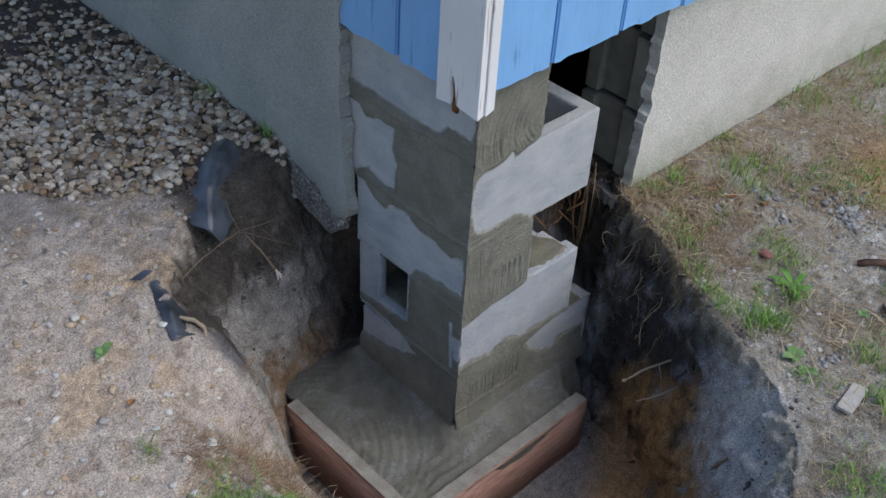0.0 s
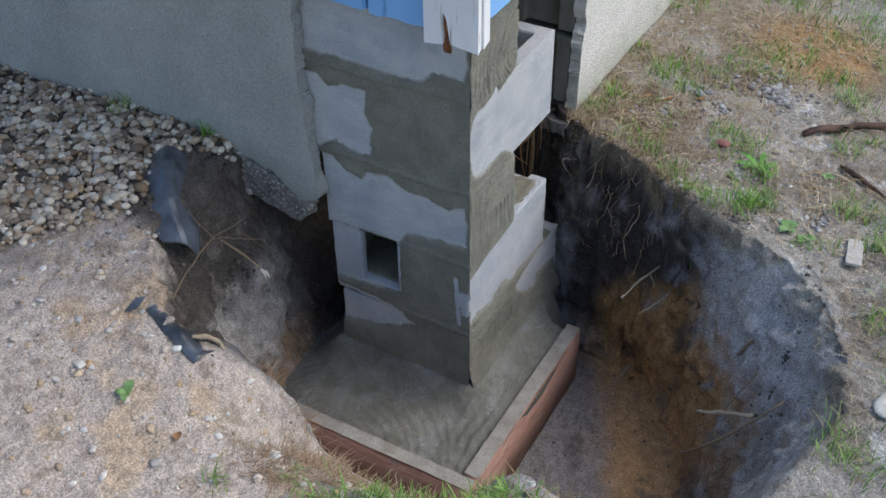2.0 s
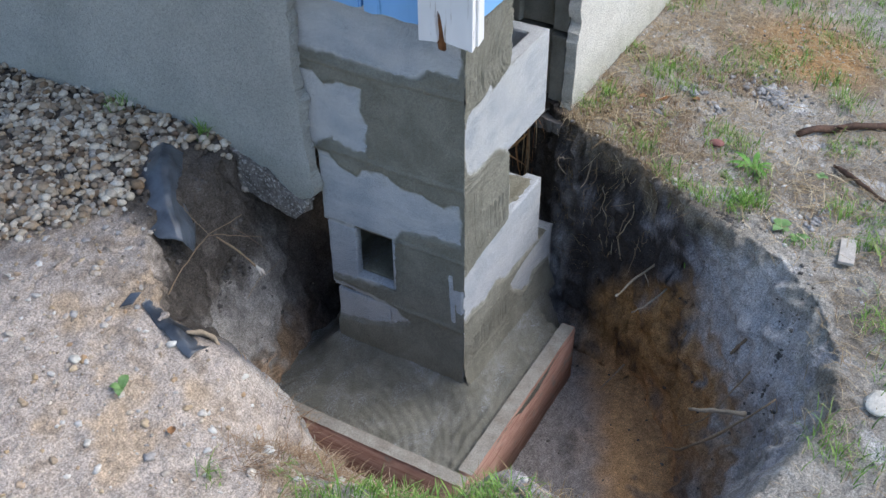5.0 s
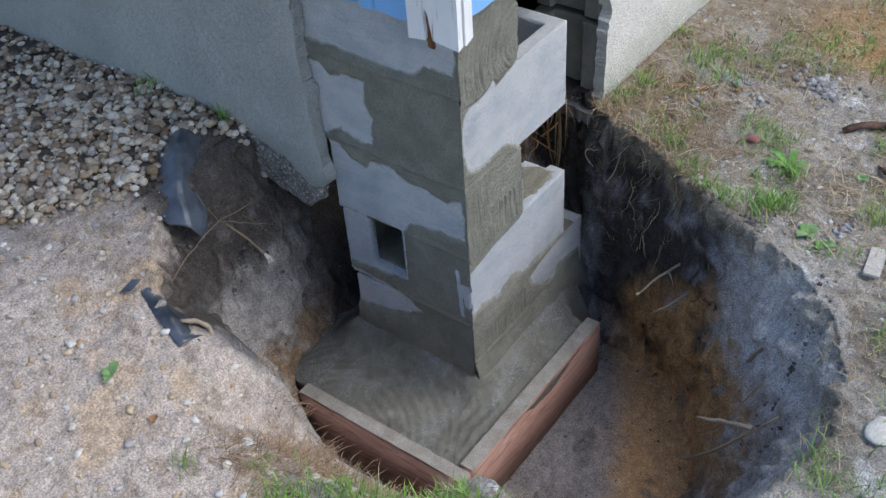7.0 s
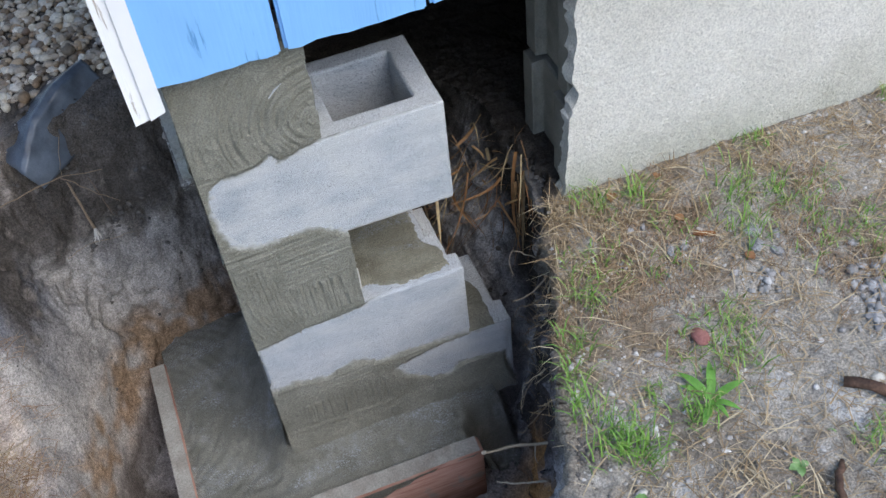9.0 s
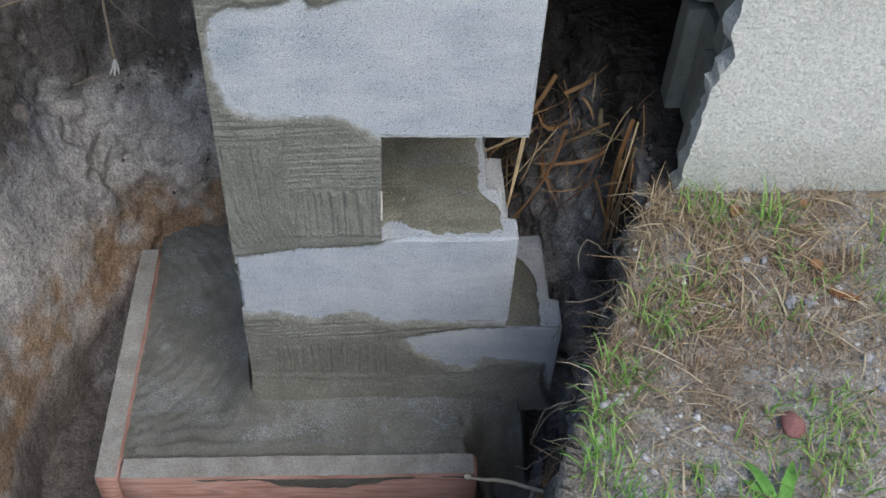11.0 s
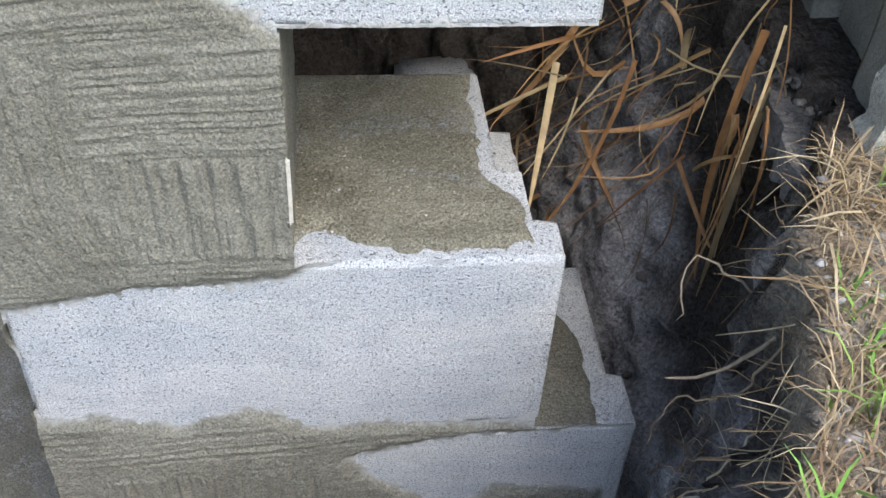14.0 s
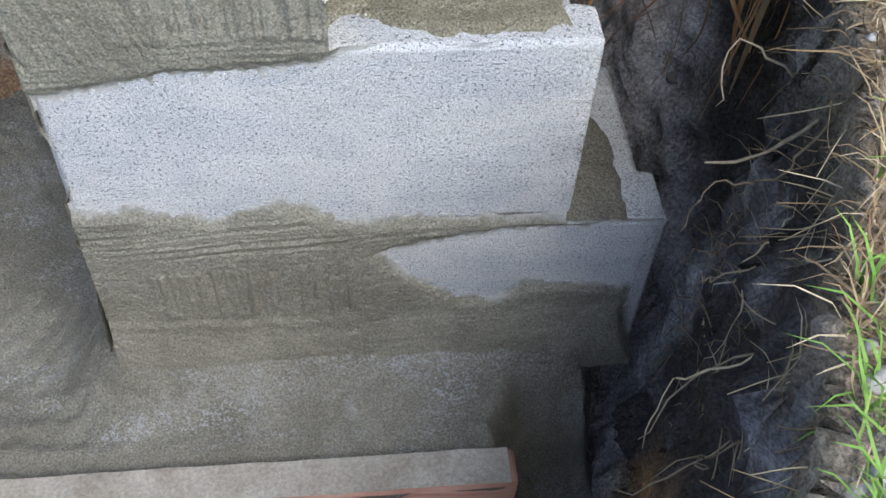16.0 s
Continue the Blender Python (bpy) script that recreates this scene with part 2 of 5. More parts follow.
WHITE = siding_paint("white_paint", (0.80, 0.80, 0.80), (0.34, 0.28, 0.22))
ROT = plain("rotten_wood", (0.30, 0.13, 0.05), (0.10, 0.045, 0.02), 40, 300, 0.3, 0.002)
TIMBER = form_timber()
SPLASH = plain("splashed_timber", (0.37, 0.355, 0.315), (0.26, 0.235, 0.20), 18, 260, 0.25, 0.0012, 0.85)
DECK = plain("old_deck", (0.16, 0.12, 0.08), (0.09, 0.065, 0.045), 6, 120, 0.2, 0.002)
ROOFING = plain("roofing", (0.14, 0.14, 0.14), (0.08, 0.08, 0.08), 4, 200, 0.2, 0.002)
GRAVEL = varied("gravel", [(0.46, 0.389, 0.289), (0.12, 0.081, 0.051), (0.64, 0.57, 0.459), (0.26, 0.171, 0.098), (0.09, 0.071, 0.051), (0.32, 0.237, 0.153), (0.44, 0.389, 0.315), (0.18, 0.138, 0.098), (0.58, 0.513, 0.408), (0.38, 0.266, 0.153), (0.3, 0.275, 0.246), (0.68, 0.617, 0.51), (0.15, 0.095, 0.06), (0.48, 0.408, 0.306), (0.72, 0.655, 0.535)], 0.6)
CRUMBS = varied("crumbs", [(0.16, 0.14, 0.12), (0.30, 0.25, 0.19), (0.42, 0.40, 0.37), (0.20, 0.15, 0.10), (0.55, 0.53, 0.49), (0.25, 0.22, 0.2)], 0.9)
CLODS = varied("clods", [(0.20, 0.195, 0.19), (0.33, 0.325, 0.32), (0.45, 0.445, 0.44), (0.26, 0.25, 0.245)], 0.97, 150, False, 0.002, 0.1)
DARK_CLODS = varied("dark_clods", [(0.08, 0.073, 0.068), (0.15, 0.14, 0.13), (0.11, 0.098, 0.086), (0.21, 0.19, 0.17)], 0.97, 150, False, 0.002, 0.1)
GREEN = varied("green_blades", [(0.10, 0.205, 0.04), (0.17, 0.335, 0.055), (0.14, 0.26, 0.055), (0.24, 0.41, 0.075), (0.32, 0.35, 0.13)], 0.6, 80, False, 0, 0.3)
STRAW = varied("straw_blades", [(0.42, 0.33, 0.20), (0.26, 0.185, 0.11), (0.58, 0.49, 0.33), (0.34, 0.24, 0.13), (0.16, 0.115, 0.075)], 0.75, 80, False, 0, 0.2)
RUST_STRAW = varied("brown_blades", [(0.30, 0.145, 0.055), (0.17, 0.085, 0.036), (0.38, 0.24, 0.105), (0.24, 0.125, 0.052), (0.46, 0.36, 0.20), (0.12, 0.068, 0.032)], 0.6, 80, True, 0, 0.3)
SAND_BITS = varied("sand_bits", [(0.52, 0.44, 0.34), (0.40, 0.26, 0.14), (0.60, 0.58, 0.54), (0.34, 0.27, 0.20), (0.48, 0.36, 0.22), (0.66, 0.64, 0.60), (0.30, 0.27, 0.25)], 0.9)
GREY_CLOD = plain("grey_clod", (0.36, 0.36, 0.365), (0.20, 0.195, 0.19), 60, 260, 0.35, 0.003, 0.95)
DEAD_ROOT = varied("dead_roots", [(0.24, 0.14, 0.08), (0.38, 0.27, 0.17), (0.15, 0.09, 0.055), (0.50, 0.40, 0.28)], 0.8, 80, False, 0, 0.2)
PALE_BITS = varied("pale_bits", [(0.50, 0.49, 0.47), (0.34, 0.32, 0.30), (0.62, 0.61, 0.59), (0.22, 0.20, 0.18), (0.55, 0.53, 0.50), (0.40, 0.37, 0.33)], 0.9)
TWIG = varied("twig_bark", [(0.36, 0.30, 0.22), (0.28, 0.21, 0.14), (0.42, 0.37, 0.29)], 0.85, 250, True)
ROOT = varied("root_bark", [(0.20, 0.14, 0.09), (0.30, 0.23, 0.15), (0.16, 0.11, 0.075)], 0.85, 250, True)
DARK_STICK = plain("dark_stick", (0.13, 0.075, 0.05), (0.05, 0.03, 0.022), 30, 200, 0.3, 0.0015, 0.8)
PALE_WOOD = plain("pale_wood", (0.55, 0.51, 0.45), (0.42, 0.38, 0.33), 40, 300, 0.15, 0.0008, 0.8)
PALE_STONE = plain("pale_stone", (0.66, 0.64, 0.58), (0.48, 0.45, 0.39), 30, 200, 0.15, 0.0015, 0.85)
RED_STONE = plain("red_stone", (0.30, 0.14, 0.12), (0.22, 0.09, 0.08), 40, 200, 0.2, 0.001, 0.8)
LINER = plain("liner_fabric", (0.13, 0.155, 0.19), (0.025, 0.028, 0.034), 9, 400, 0.15, 0.0006, 0.28, None, 0.7)
LEAF = plain("pale_leaf", (0.22, 0.34, 0.14), (0.12, 0.23, 0.06), 60, 250, 0.1, 0.0004, 0.6)
LEAF_GREEN = plain("green_leaf", (0.16, 0.34, 0.06), (0.09, 0.22, 0.035), 60, 250, 0.1, 0.0004, 0.55)
DRY_LEAF = plain("dry_leaf", (0.34, 0.18, 0.08), (0.18, 0.09, 0.045), 60, 250, 0.2, 0.0004, 0.7)

# ---- building helpers ----


def mesh_of(name, verts, faces, mat, shade=True):
    me = bpy.data.meshes.new(name)
    me.from_pydata([tuple(v) for v in np.asarray(verts, float)], [], [tuple(int(i) for i in f) for f in faces])
    me.materials.append(mat)
    if shade:
        me.polygons.foreach_set("use_smooth", [True] * len(me.polygons))
    me.update()
    return me


def part(name, me, parent=None, label="", mat=None):
    """Links a mesh or a bmesh as one object, under a thing where one is given."""
    if isinstance(me, bmesh.types.BMesh):
        data = bpy.data.meshes.new(name)
        me.to_mesh(data)
        me.free()
        me = data
        if mat:
            me.materials.append(mat)
    ob = new(name, me)
    if parent:
        ob.parent = parent
        ob.matrix_parent_inverse = parent.matrix_world.inverted()
    return tagged(ob, label)


def thing(name, at, label, category, group="", kind=""):
    ob = new(name)
    ob.empty_display_size = 0.05
    ob.location = at
    bpy.context.view_layer.update()
    return tagged(ob, label, category, group, kind)


def cuts(marks, step):
    """Cut lines between the marks, close together next to each."""
    out = []
    for a, b in zip(marks, marks[1:]):
        near = [a, a + 0.0025, a + 0.006] if b - a > 0.03 else [a]
        far = [b - 0.006, b - 0.0025] if b - a > 0.03 else []
        n = max(1, round((b - a - 0.012) / step)) if b - a > 0.03 else 1
        mid = list(np.linspace(a + 0.006, b - 0.006, n + 1)[1:-1]) if b - a > 0.03 else []
        out += near + mid + far
    return np.array(out + [marks[-1]])


def cell_solid(name, xs, ys, zs, solid, mat, step=0.012, chip=0.003, rough=0.0006, seed=0):
    """A body of cells between cut lines, with rounded, chipped edges. solid(X, Y, Z) tells which cells are full."""
    xs, ys, zs = (cuts(m, step) for m in (xs, ys, zs))
    mid = [(c[1:] + c[:-1]) / 2 for c in (xs, ys, zs)]
    full = np.pad(solid(*np.meshgrid(*mid, indexing="ij")), 1)
    nx, ny, nz = len(xs), len(ys), len(zs)
    quads, normals = [], []

    def index(i, j, k):
        return (i * ny + j) * nz + k

    for axis in range(3):
        for sign in (1, -1):
            other = np.roll(full, -sign, axis)
            i, j, k = np.nonzero(full & ~other)
            i, j, k = i - 1, j - 1, k - 1
            base = [i, j, k]
            base[axis] = base[axis] + (1 if sign > 0 else 0)
            u, v = [(1, 2), (2, 0), (0, 1)][axis]
            corner = []
            for du, dv in ((0, 0), (1, 0), (1, 1), (0, 1)):
                c = [b.copy() for b in base]
                c[u] = c[u] + du
                c[v] = c[v] + dv
                corner.append(index(*c))
            q = np.stack(corner if sign > 0 else corner[::-1], 1)
            quads.append(q)
            n = np.zeros((len(q), 3))
            n[:, axis] = sign
            normals.append(n)
    quads, normals = np.concatenate(quads), np.concatenate(normals)
    used, flat = np.unique(quads, return_inverse=True)
    quads = flat.reshape(quads.shape)
    i, j, k = used // (ny * nz), used // nz % ny, used % nz
    p = np.stack([xs[i], ys[j], zs[k]], 1)
    n = np.zeros_like(p)
    for c in range(4):
        np.add.at(n, quads[:, c], normals)
    n /= np.linalg.norm(n, axis=1, keepdims=True) + 1e-9
    edge = np.clip((1 - np.abs(n).max(1)) / 0.29, 0, 1.3)
    big = fbm(p[:, 0], p[:, 1], p[:, 2], 45, 3, seed)
    small = fbm(p[:, 0], p[:, 1], p[:, 2], 160, 2, seed + 7)
    deep = chip * (0.55 + 0.7 * big + 2.2 * np.clip(big - 0.25, 0, 1))
    p = p - n * (edge * np.clip(deep, 0.0006, None))[:, None] + n * (rough * small)[:, None]
    return mesh_of(name, p, quads, mat)


def relief_face(name, origin, u, v, n, us, vs, height, mat, keep=None, cover=None):
    """A skin over a flat face: height(U, V) above it; what sinks below the face is left away."""
    U, V = np.meshgrid(us, vs, indexing="ij")
    h = height(U, V)
    p = np.array(origin, float) + U[..., None] * np.array(u, float) + V[..., None] * np.array(v, float) + h[..., None] * np.array(n, float)
    nu, nv = U.shape
    idx = np.arange(nu * nv).reshape(nu, nv)
    quads = np.stack([idx[:-1, :-1], idx[1:, :-1], idx[1:, 1:], idx[:-1, 1:]], -1).reshape(-1, 4)
    ok = h > -0.0015
    if keep is not None:
        ok &= keep(U, V)
    ok = ok.reshape(-1)
    quads = quads[ok[quads].all(1)]
    if np.dot(np.cross(u, v), n) < 0:
        quads = quads[:, ::-1]
    used, flat = np.unique(quads, return_inverse=True)
    me = mesh_of(name, p.reshape(-1, 3)[used], flat.reshape(quads.shape), mat)
    if cover is not None:
        me.attributes.new("cover", "FLOAT", "POINT").data.foreach_set("value", cover(U, V).reshape(-1)[used].astype(np.float32))
    return me


def slab(name, outline, place, thick, mat, jag=(), seed=0):
    """A flat slab from an outline, cut by place((a, b), depth); jag: edges (by number) that are broken, with the depth of the breaks."""
    pts = []
    n = len(outline)
    jags = dict(jag)
    for e in range(n):
        (a0, b0), (a1, b1) = outline[e], outline[(e + 1) % n]
        length = math.hypot(a1 - a0, b1 - b0)
        if e in jags:
            m = max(2, int(length / 0.007))
            for s in range(m):
                t = s / m
                a, b = a0 + (a1 - a0) * t, b0 + (b1 - b0) * t
                w = jags[e] * float(fbm(a, b, seed, 22, 4, seed)) * (0.3 if s == 0 else 1)
                pts.append((a + (b1 - b0) / length * w, b - (a1 - a0) / length * w))
        else:
            pts.append((a0, b0))
    bm = bmesh.new()
    front = [bm.verts.new(place(a, b, 0)) for a, b in pts]
    back = [bm.verts.new(place(a + 0.4 * thick * float(fbm(a, b, 3.1, 60, 2, seed)), b + 0.4 * thick * float(fbm(a, b, 7.7, 60, 2, seed)), thick)) for a, b in pts]
    bm.faces.new(front)
    bm.faces.new(back[::-1])
    for i in range(len(pts)):
        j = (i + 1) % len(pts)
        bm.faces.new((front[j], front[i], back[i], back[j]))
    bmesh.ops.recalc_face_normals(bm, faces=bm.faces)
    me = bpy.data.meshes.new(name)
    bm.to_mesh(me)
    bm.free()
    me.materials.append(mat)
    return me


def board(name, size, mat, bevel=0.003, cutsize=0.0, seed=0, wobble=0.0):
    """A sawn board centred at its origin, edges eased; wobble: unevenness."""
    bm = bmesh.new()
    bmesh.ops.create_cube(bm, size=1, matrix=Matrix.Diagonal((*size, 1)))
    bmesh.ops.bevel(bm, geom=bm.edges[:], offset=bevel, segments=2, affect="EDGES")
    if cutsize:
        long = max(range(3), key=lambda i: size[i])
        n = max(1, int(size[long] / cutsize))
        for c in range(1, n):
            co, no = Vector((0, 0, 0)), Vector((0, 0, 0))
            co[long], no[long] = -size[long] / 2 + size[long] * c / n, 1
            bmesh.ops.bisect_plane(bm, geom=bm.verts[:] + bm.edges[:] + bm.faces[:], plane_co=co, plane_no=no)
    if wobble:
        for v in bm.verts:
            v.co += Vector([wobble * float(fbm(*v.co, 14, 3, seed + a)) for a in range(3)])
    me = bpy.data.meshes.new(name)
    bm.to_mesh(me)
    bm.free()
    me.materials.append(mat)
    me.polygons.foreach_set("use_smooth", [bevel >= 0.002] * len(me.polygons))
    return me


def tube(name, points, radii, mat, sides=6, jitter=0.0, seed=0, steps=5):
    """A bent, tapering stick along a few points."""
    pts = np.array(points, float)
    if len(pts) > 2:
        full = np.concatenate([[2 * pts[0] - pts[1]], pts, [2 * pts[-1] - pts[-2]]])
        line = []
        for s in range(1, len(full) - 2):
            for t in np.linspace(0, 1, steps, endpoint=False):
                a, b, c, d = full[s - 1 : s + 3]
                line.append(0.5 * (2 * b + (c - a) * t + (2 * a - 5 * b + 4 * c - d) * t**2 + (3 * b - a - 3 * c + d) * t**3))
        line.append(pts[-1])
        pts = np.array(line)
    else:
        pts = pts[0] + (pts[1] - pts[0]) * np.linspace(0, 1, steps * 2)[:, None]
    t = np.linspace(0, 1, len(pts))
    rad = np.interp(t, np.linspace(0, 1, len(radii)), radii)
    if jitter:
        pts = pts + jitter * np.stack([fbm(t * 9, seed, a, 1, 2, seed + a) for a in range(3)], 1)
    verts, faces = [], []
    for i in range(len(pts)):
        d = pts[min(i + 1, len(pts) - 1)] - pts[max(i - 1, 0)]
        d /= np.linalg.norm(d) + 1e-9
        a = np.cross(d, (0.31, 0.17, 0.93))
        a /= np.linalg.norm(a) + 1e-9
        b = np.cross(d, a)
        for s in range(sides):
            w = 2 * math.pi * s / sides
            verts.append(pts[i] + rad[i] * (1 + 0.15 * math.sin(5 * w + i)) * (a * math.cos(w) + b * math.sin(w)))
    for i in range(len(pts) - 1):
        for s in range(sides):
            r = (s + 1) % sides
            faces.append((i * sides + s, i * sides + r, (i + 1) * sides + r, (i + 1) * sides + s))
    faces += [tuple(range(sides))[::-1], tuple((len(pts) - 1) * sides + s for s in range(sides))]
    return mesh_of(name, verts, faces, mat)


def ball(level):
    bm = bmesh.new()
    bmesh.ops.create_icosphere(bm, subdivisions=level, radius=1)
    bm.verts.ensure_lookup_table()
    v = np.array([q.co[:] for q in bm.verts])
    f = np.array([[q.index for q in p.verts] for p in bm.faces])
    bm.free()
    return v, f


def lump(name, size, mat, rough=0.25, seed=0, level=3, lumps=1.6):
    """One stone or clod, centred at its origin."""
    v, f = ball(level)
    k = 1 + rough * fbm(v[:, 0], v[:, 1], v[:, 2] + seed * 3.7, lumps, 3, seed)
    return mesh_of(name, v * k[:, None] * np.array(size), f, mat)


def many_lumps(name, places, sizes, mat, seed=0, level=1, flat=0.65, rough=0.22):
    """Many loose stones as one mesh."""
    rng = np.random.default_rng(seed)
    v, f = ball(level)
    verts, faces = [], []
    for n, (p, s) in enumerate(zip(places, sizes)):
        k = 1 + rough * rng.uniform(-1, 1, len(v))
        q = v * k[:, None] * s * np.array([rng.uniform(0.8, 1.35), rng.uniform(0.7, 1.1), flat * rng.uniform(0.75, 1.2)])
        a, b = rng.uniform(0, 6.28), rng.normal(0, 0.35)
        ca, sa, cb, sb = math.cos(a), math.sin(a), math.cos(b), math.sin(b)
        q = q @ np.array([[1, 0, 0], [0, cb, -sb], [0, sb, cb]]).T @ np.array([[ca, -sa, 0], [sa, ca, 0], [0, 0, 1]]).T
        verts.append(q + p)
        faces.append(f + n * len(v))
    return mesh_of(name, np.concatenate(verts), np.concatenate(faces), mat)


def blades(name, roots, heights, widths, lean, mat, seed=0, flat=False, curl=1.0):
    """Many blades of grass as one mesh; lean: how far the tip strays, in heights. flat: lying litter."""
    rng = np.random.default_rng(seed)
    roots = np.asarray(roots, float)
    n = len(roots)
    a = rng.uniform(0, 2 * math.pi, n)
    out = np.stack([np.cos(a), np.sin(a), 0 * a], 1)
    side = np.stack([-np.sin(a), np.cos(a), 0 * a], 1)
    heights, widths = np.asarray(heights) * np.ones(n), np.asarray(widths) * np.ones(n)
    lean = np.asarray(lean) * rng.uniform(0.4, 1.3, n)
    verts = np.zeros((n, 7, 3))
    for i, t in enumerate((0.0, 0.4, 0.75)):
        up = heights * (t - (0.25 * t**2 * curl * lean)) if not flat else heights * 0.10 * np.sin(3.0 * t) + 0.002
        off = heights * (lean * t**1.7) if not flat else heights * t
        c = roots + out * off[:, None] + np.array([0, 0, 1]) * up[:, None]
        w = widths * (0.5, 0.45, 0.3)[i]
        verts[:, 2 * i], verts[:, 2 * i + 1] = c - side * w[:, None], c + side * w[:, None]
    up = heights * (1 - 0.45 * curl * lean) if not flat else 0.004 * np.ones(n)
    off = heights * lean if not flat else heights
    verts[:, 6] = roots + out * off[:, None] + np.array([0, 0, 1]) * up[:, None] + side * (widths * rng.normal(0, 1.5, n))[:, None]
    base = (np.arange(n) * 7)[:, None]
    quads = np.concatenate([base + [0, 1, 3, 2], base + [2, 3, 5, 4]])
    tris = base + [4, 5, 6]
    return mesh_of(name, verts.reshape(-1, 3), [*quads, *tris], mat)

# ---- ground: one sheet, with the pit dug round the corner of the house ----
PIT_RIM = [(0.61, 0.08), (0.583, 0.02), (0.545, -0.08), (0.510, -0.18), (0.468, -0.29), (0.436, -0.41), (0.39, -0.56), (0.29, -0.69), (0.14, -0.79),
           (0.0, -0.815), (-0.13, -0.80), (-0.29, -0.75), (-0.42, -0.66), (-0.50, -0.56), (-0.455, -0.46), (-0.425, -0.36), (-0.452, -0.12), (-0.485, 0.10), (-0.535, 0.22), (-0.535, 0.34), (-0.495, 0.46), (-0.39, 0.545),
           (-0.24, 0.60), (-0.10, 0.58), (0.05, 0.62), (0.28, 0.62), (0.46, 0.52), (0.56, 0.37), (0.60, 0.22)]
PIT_FLOOR = [(0.50, 0.05), (0.475, -0.10), (0.42, -0.26), (0.32, -0.41), (0.16, -0.51), (-0.06, -0.545), (-0.27, -0.50), (-0.37, -0.33), (-0.395, -0.10),
             (-0.375, 0.08), (-0.31, 0.25), (-0.22, 0.365), (-0.05, 0.43), (0.20, 0.42), (0.38, 0.30), (0.47, 0.14)]
FLOOR_Z = -0.185


def ground_level(x, y):
    """The ground round the pit, before digging."""
    x, y = np.asarray(x, float), np.asarray(y, float)
    left = 0.42 + 0.27 * np.clip(y - 0.1, -0.15, 0.55)
    right = 0.475 + 0.10 * np.clip(y, -0.75, 0.1)
    w = smooth(-0.35, 0.25, x + 0.25 * np.clip(y, -1, 0.4)) * (1 - smooth(0.42, 0.60, y) * smooth(0.1, 0.0, x))
    z = left * (1 - w) + right * w
    # worn down towards the form on the near left side
    z = z - 0.19 * smooth(0.17, 0.0, outline_distance(x, y, PIT_RIM)) * smooth(0.24, 0.06, y) * smooth(-0.36, -0.16, y) * smooth(-0.22, -0.36, x)
    near = 1 - smooth(1.5, 6.0, np.hypot(x, y))
    z = 0.45 + (z - 0.45) * near
    return z + 0.012 * fbm(x, y, 0, 2.2, 3, 4)


def pit_share(x, y):
    """0 outside the pit, 1 on its floor."""
    wob = 0.024 * fbm(x, y, 0, 8, 2, 12)
    rim = np.clip(-(outline_distance(x, y, PIT_RIM) + wob), 0, None)
    floor = np.clip(outline_distance(x, y, PIT_FLOOR) + 0.5 * wob, 0, None)
    return rim / (rim + floor + 1e-6)


def ground_z(x, y, fine=True):
    s = pit_share(x, y)
    top = ground_level(x, y)
    # steep over the left bank, which stands like a shoulder; a ramp on the right
    power = 1.15 + 1.25 * smooth(-0.05, -0.25, np.asarray(x)) * smooth(-0.20, 0.05, np.asarray(y)) * smooth(0.44, 0.28, np.asarray(y))
    power = power - 0.45 * smooth(0.42, 0.55, x) * smooth(-0.35, -0.1, y)
    w = s**power
    z = top + (FLOOR_Z - top) * w
    if fine:
        flat = np.clip(smooth(0.10, 0.0, s) + smooth(0.93, 1.0, w), 0, 1)
        z = z + 0.006 * fbm(x, y, 0, 16, 4, 31) * flat + 0.0035 * fbm(x, y, 0, 70, 3, 35) * flat
        crumb = np.clip(fbm(x, y, 0, 38, 3, 40) - 0.15, 0, 1)
        z = z + 0.008 * crumb * flat
    return z


def graded(stops, far):
    """Grid lines between stops of (from, spacing), then ever wider out to far."""
    mid = np.concatenate([np.arange(a, b, step) for (a, step), (b, _) in zip(stops, stops[1:])])
    out, d, x = [], stops[0][1], 0.0
    while x < far:
        d *= 1.13
        x += d
        out.append(x)
    out = np.array(out)
    return np.concatenate([stops[0][0] - out[::-1], mid, mid[-1] + out])


GRAVEL_BED = [(-0.03, 0.57), (-0.10, 0.66), (-0.20, 0.70), (-0.34, 0.66), (-0.45, 0.70), (-0.56, 0.77), (-0.66, 0.94), (-0.52, 1.40), (-0.36, 1.75), (-0.03, 1.9)]


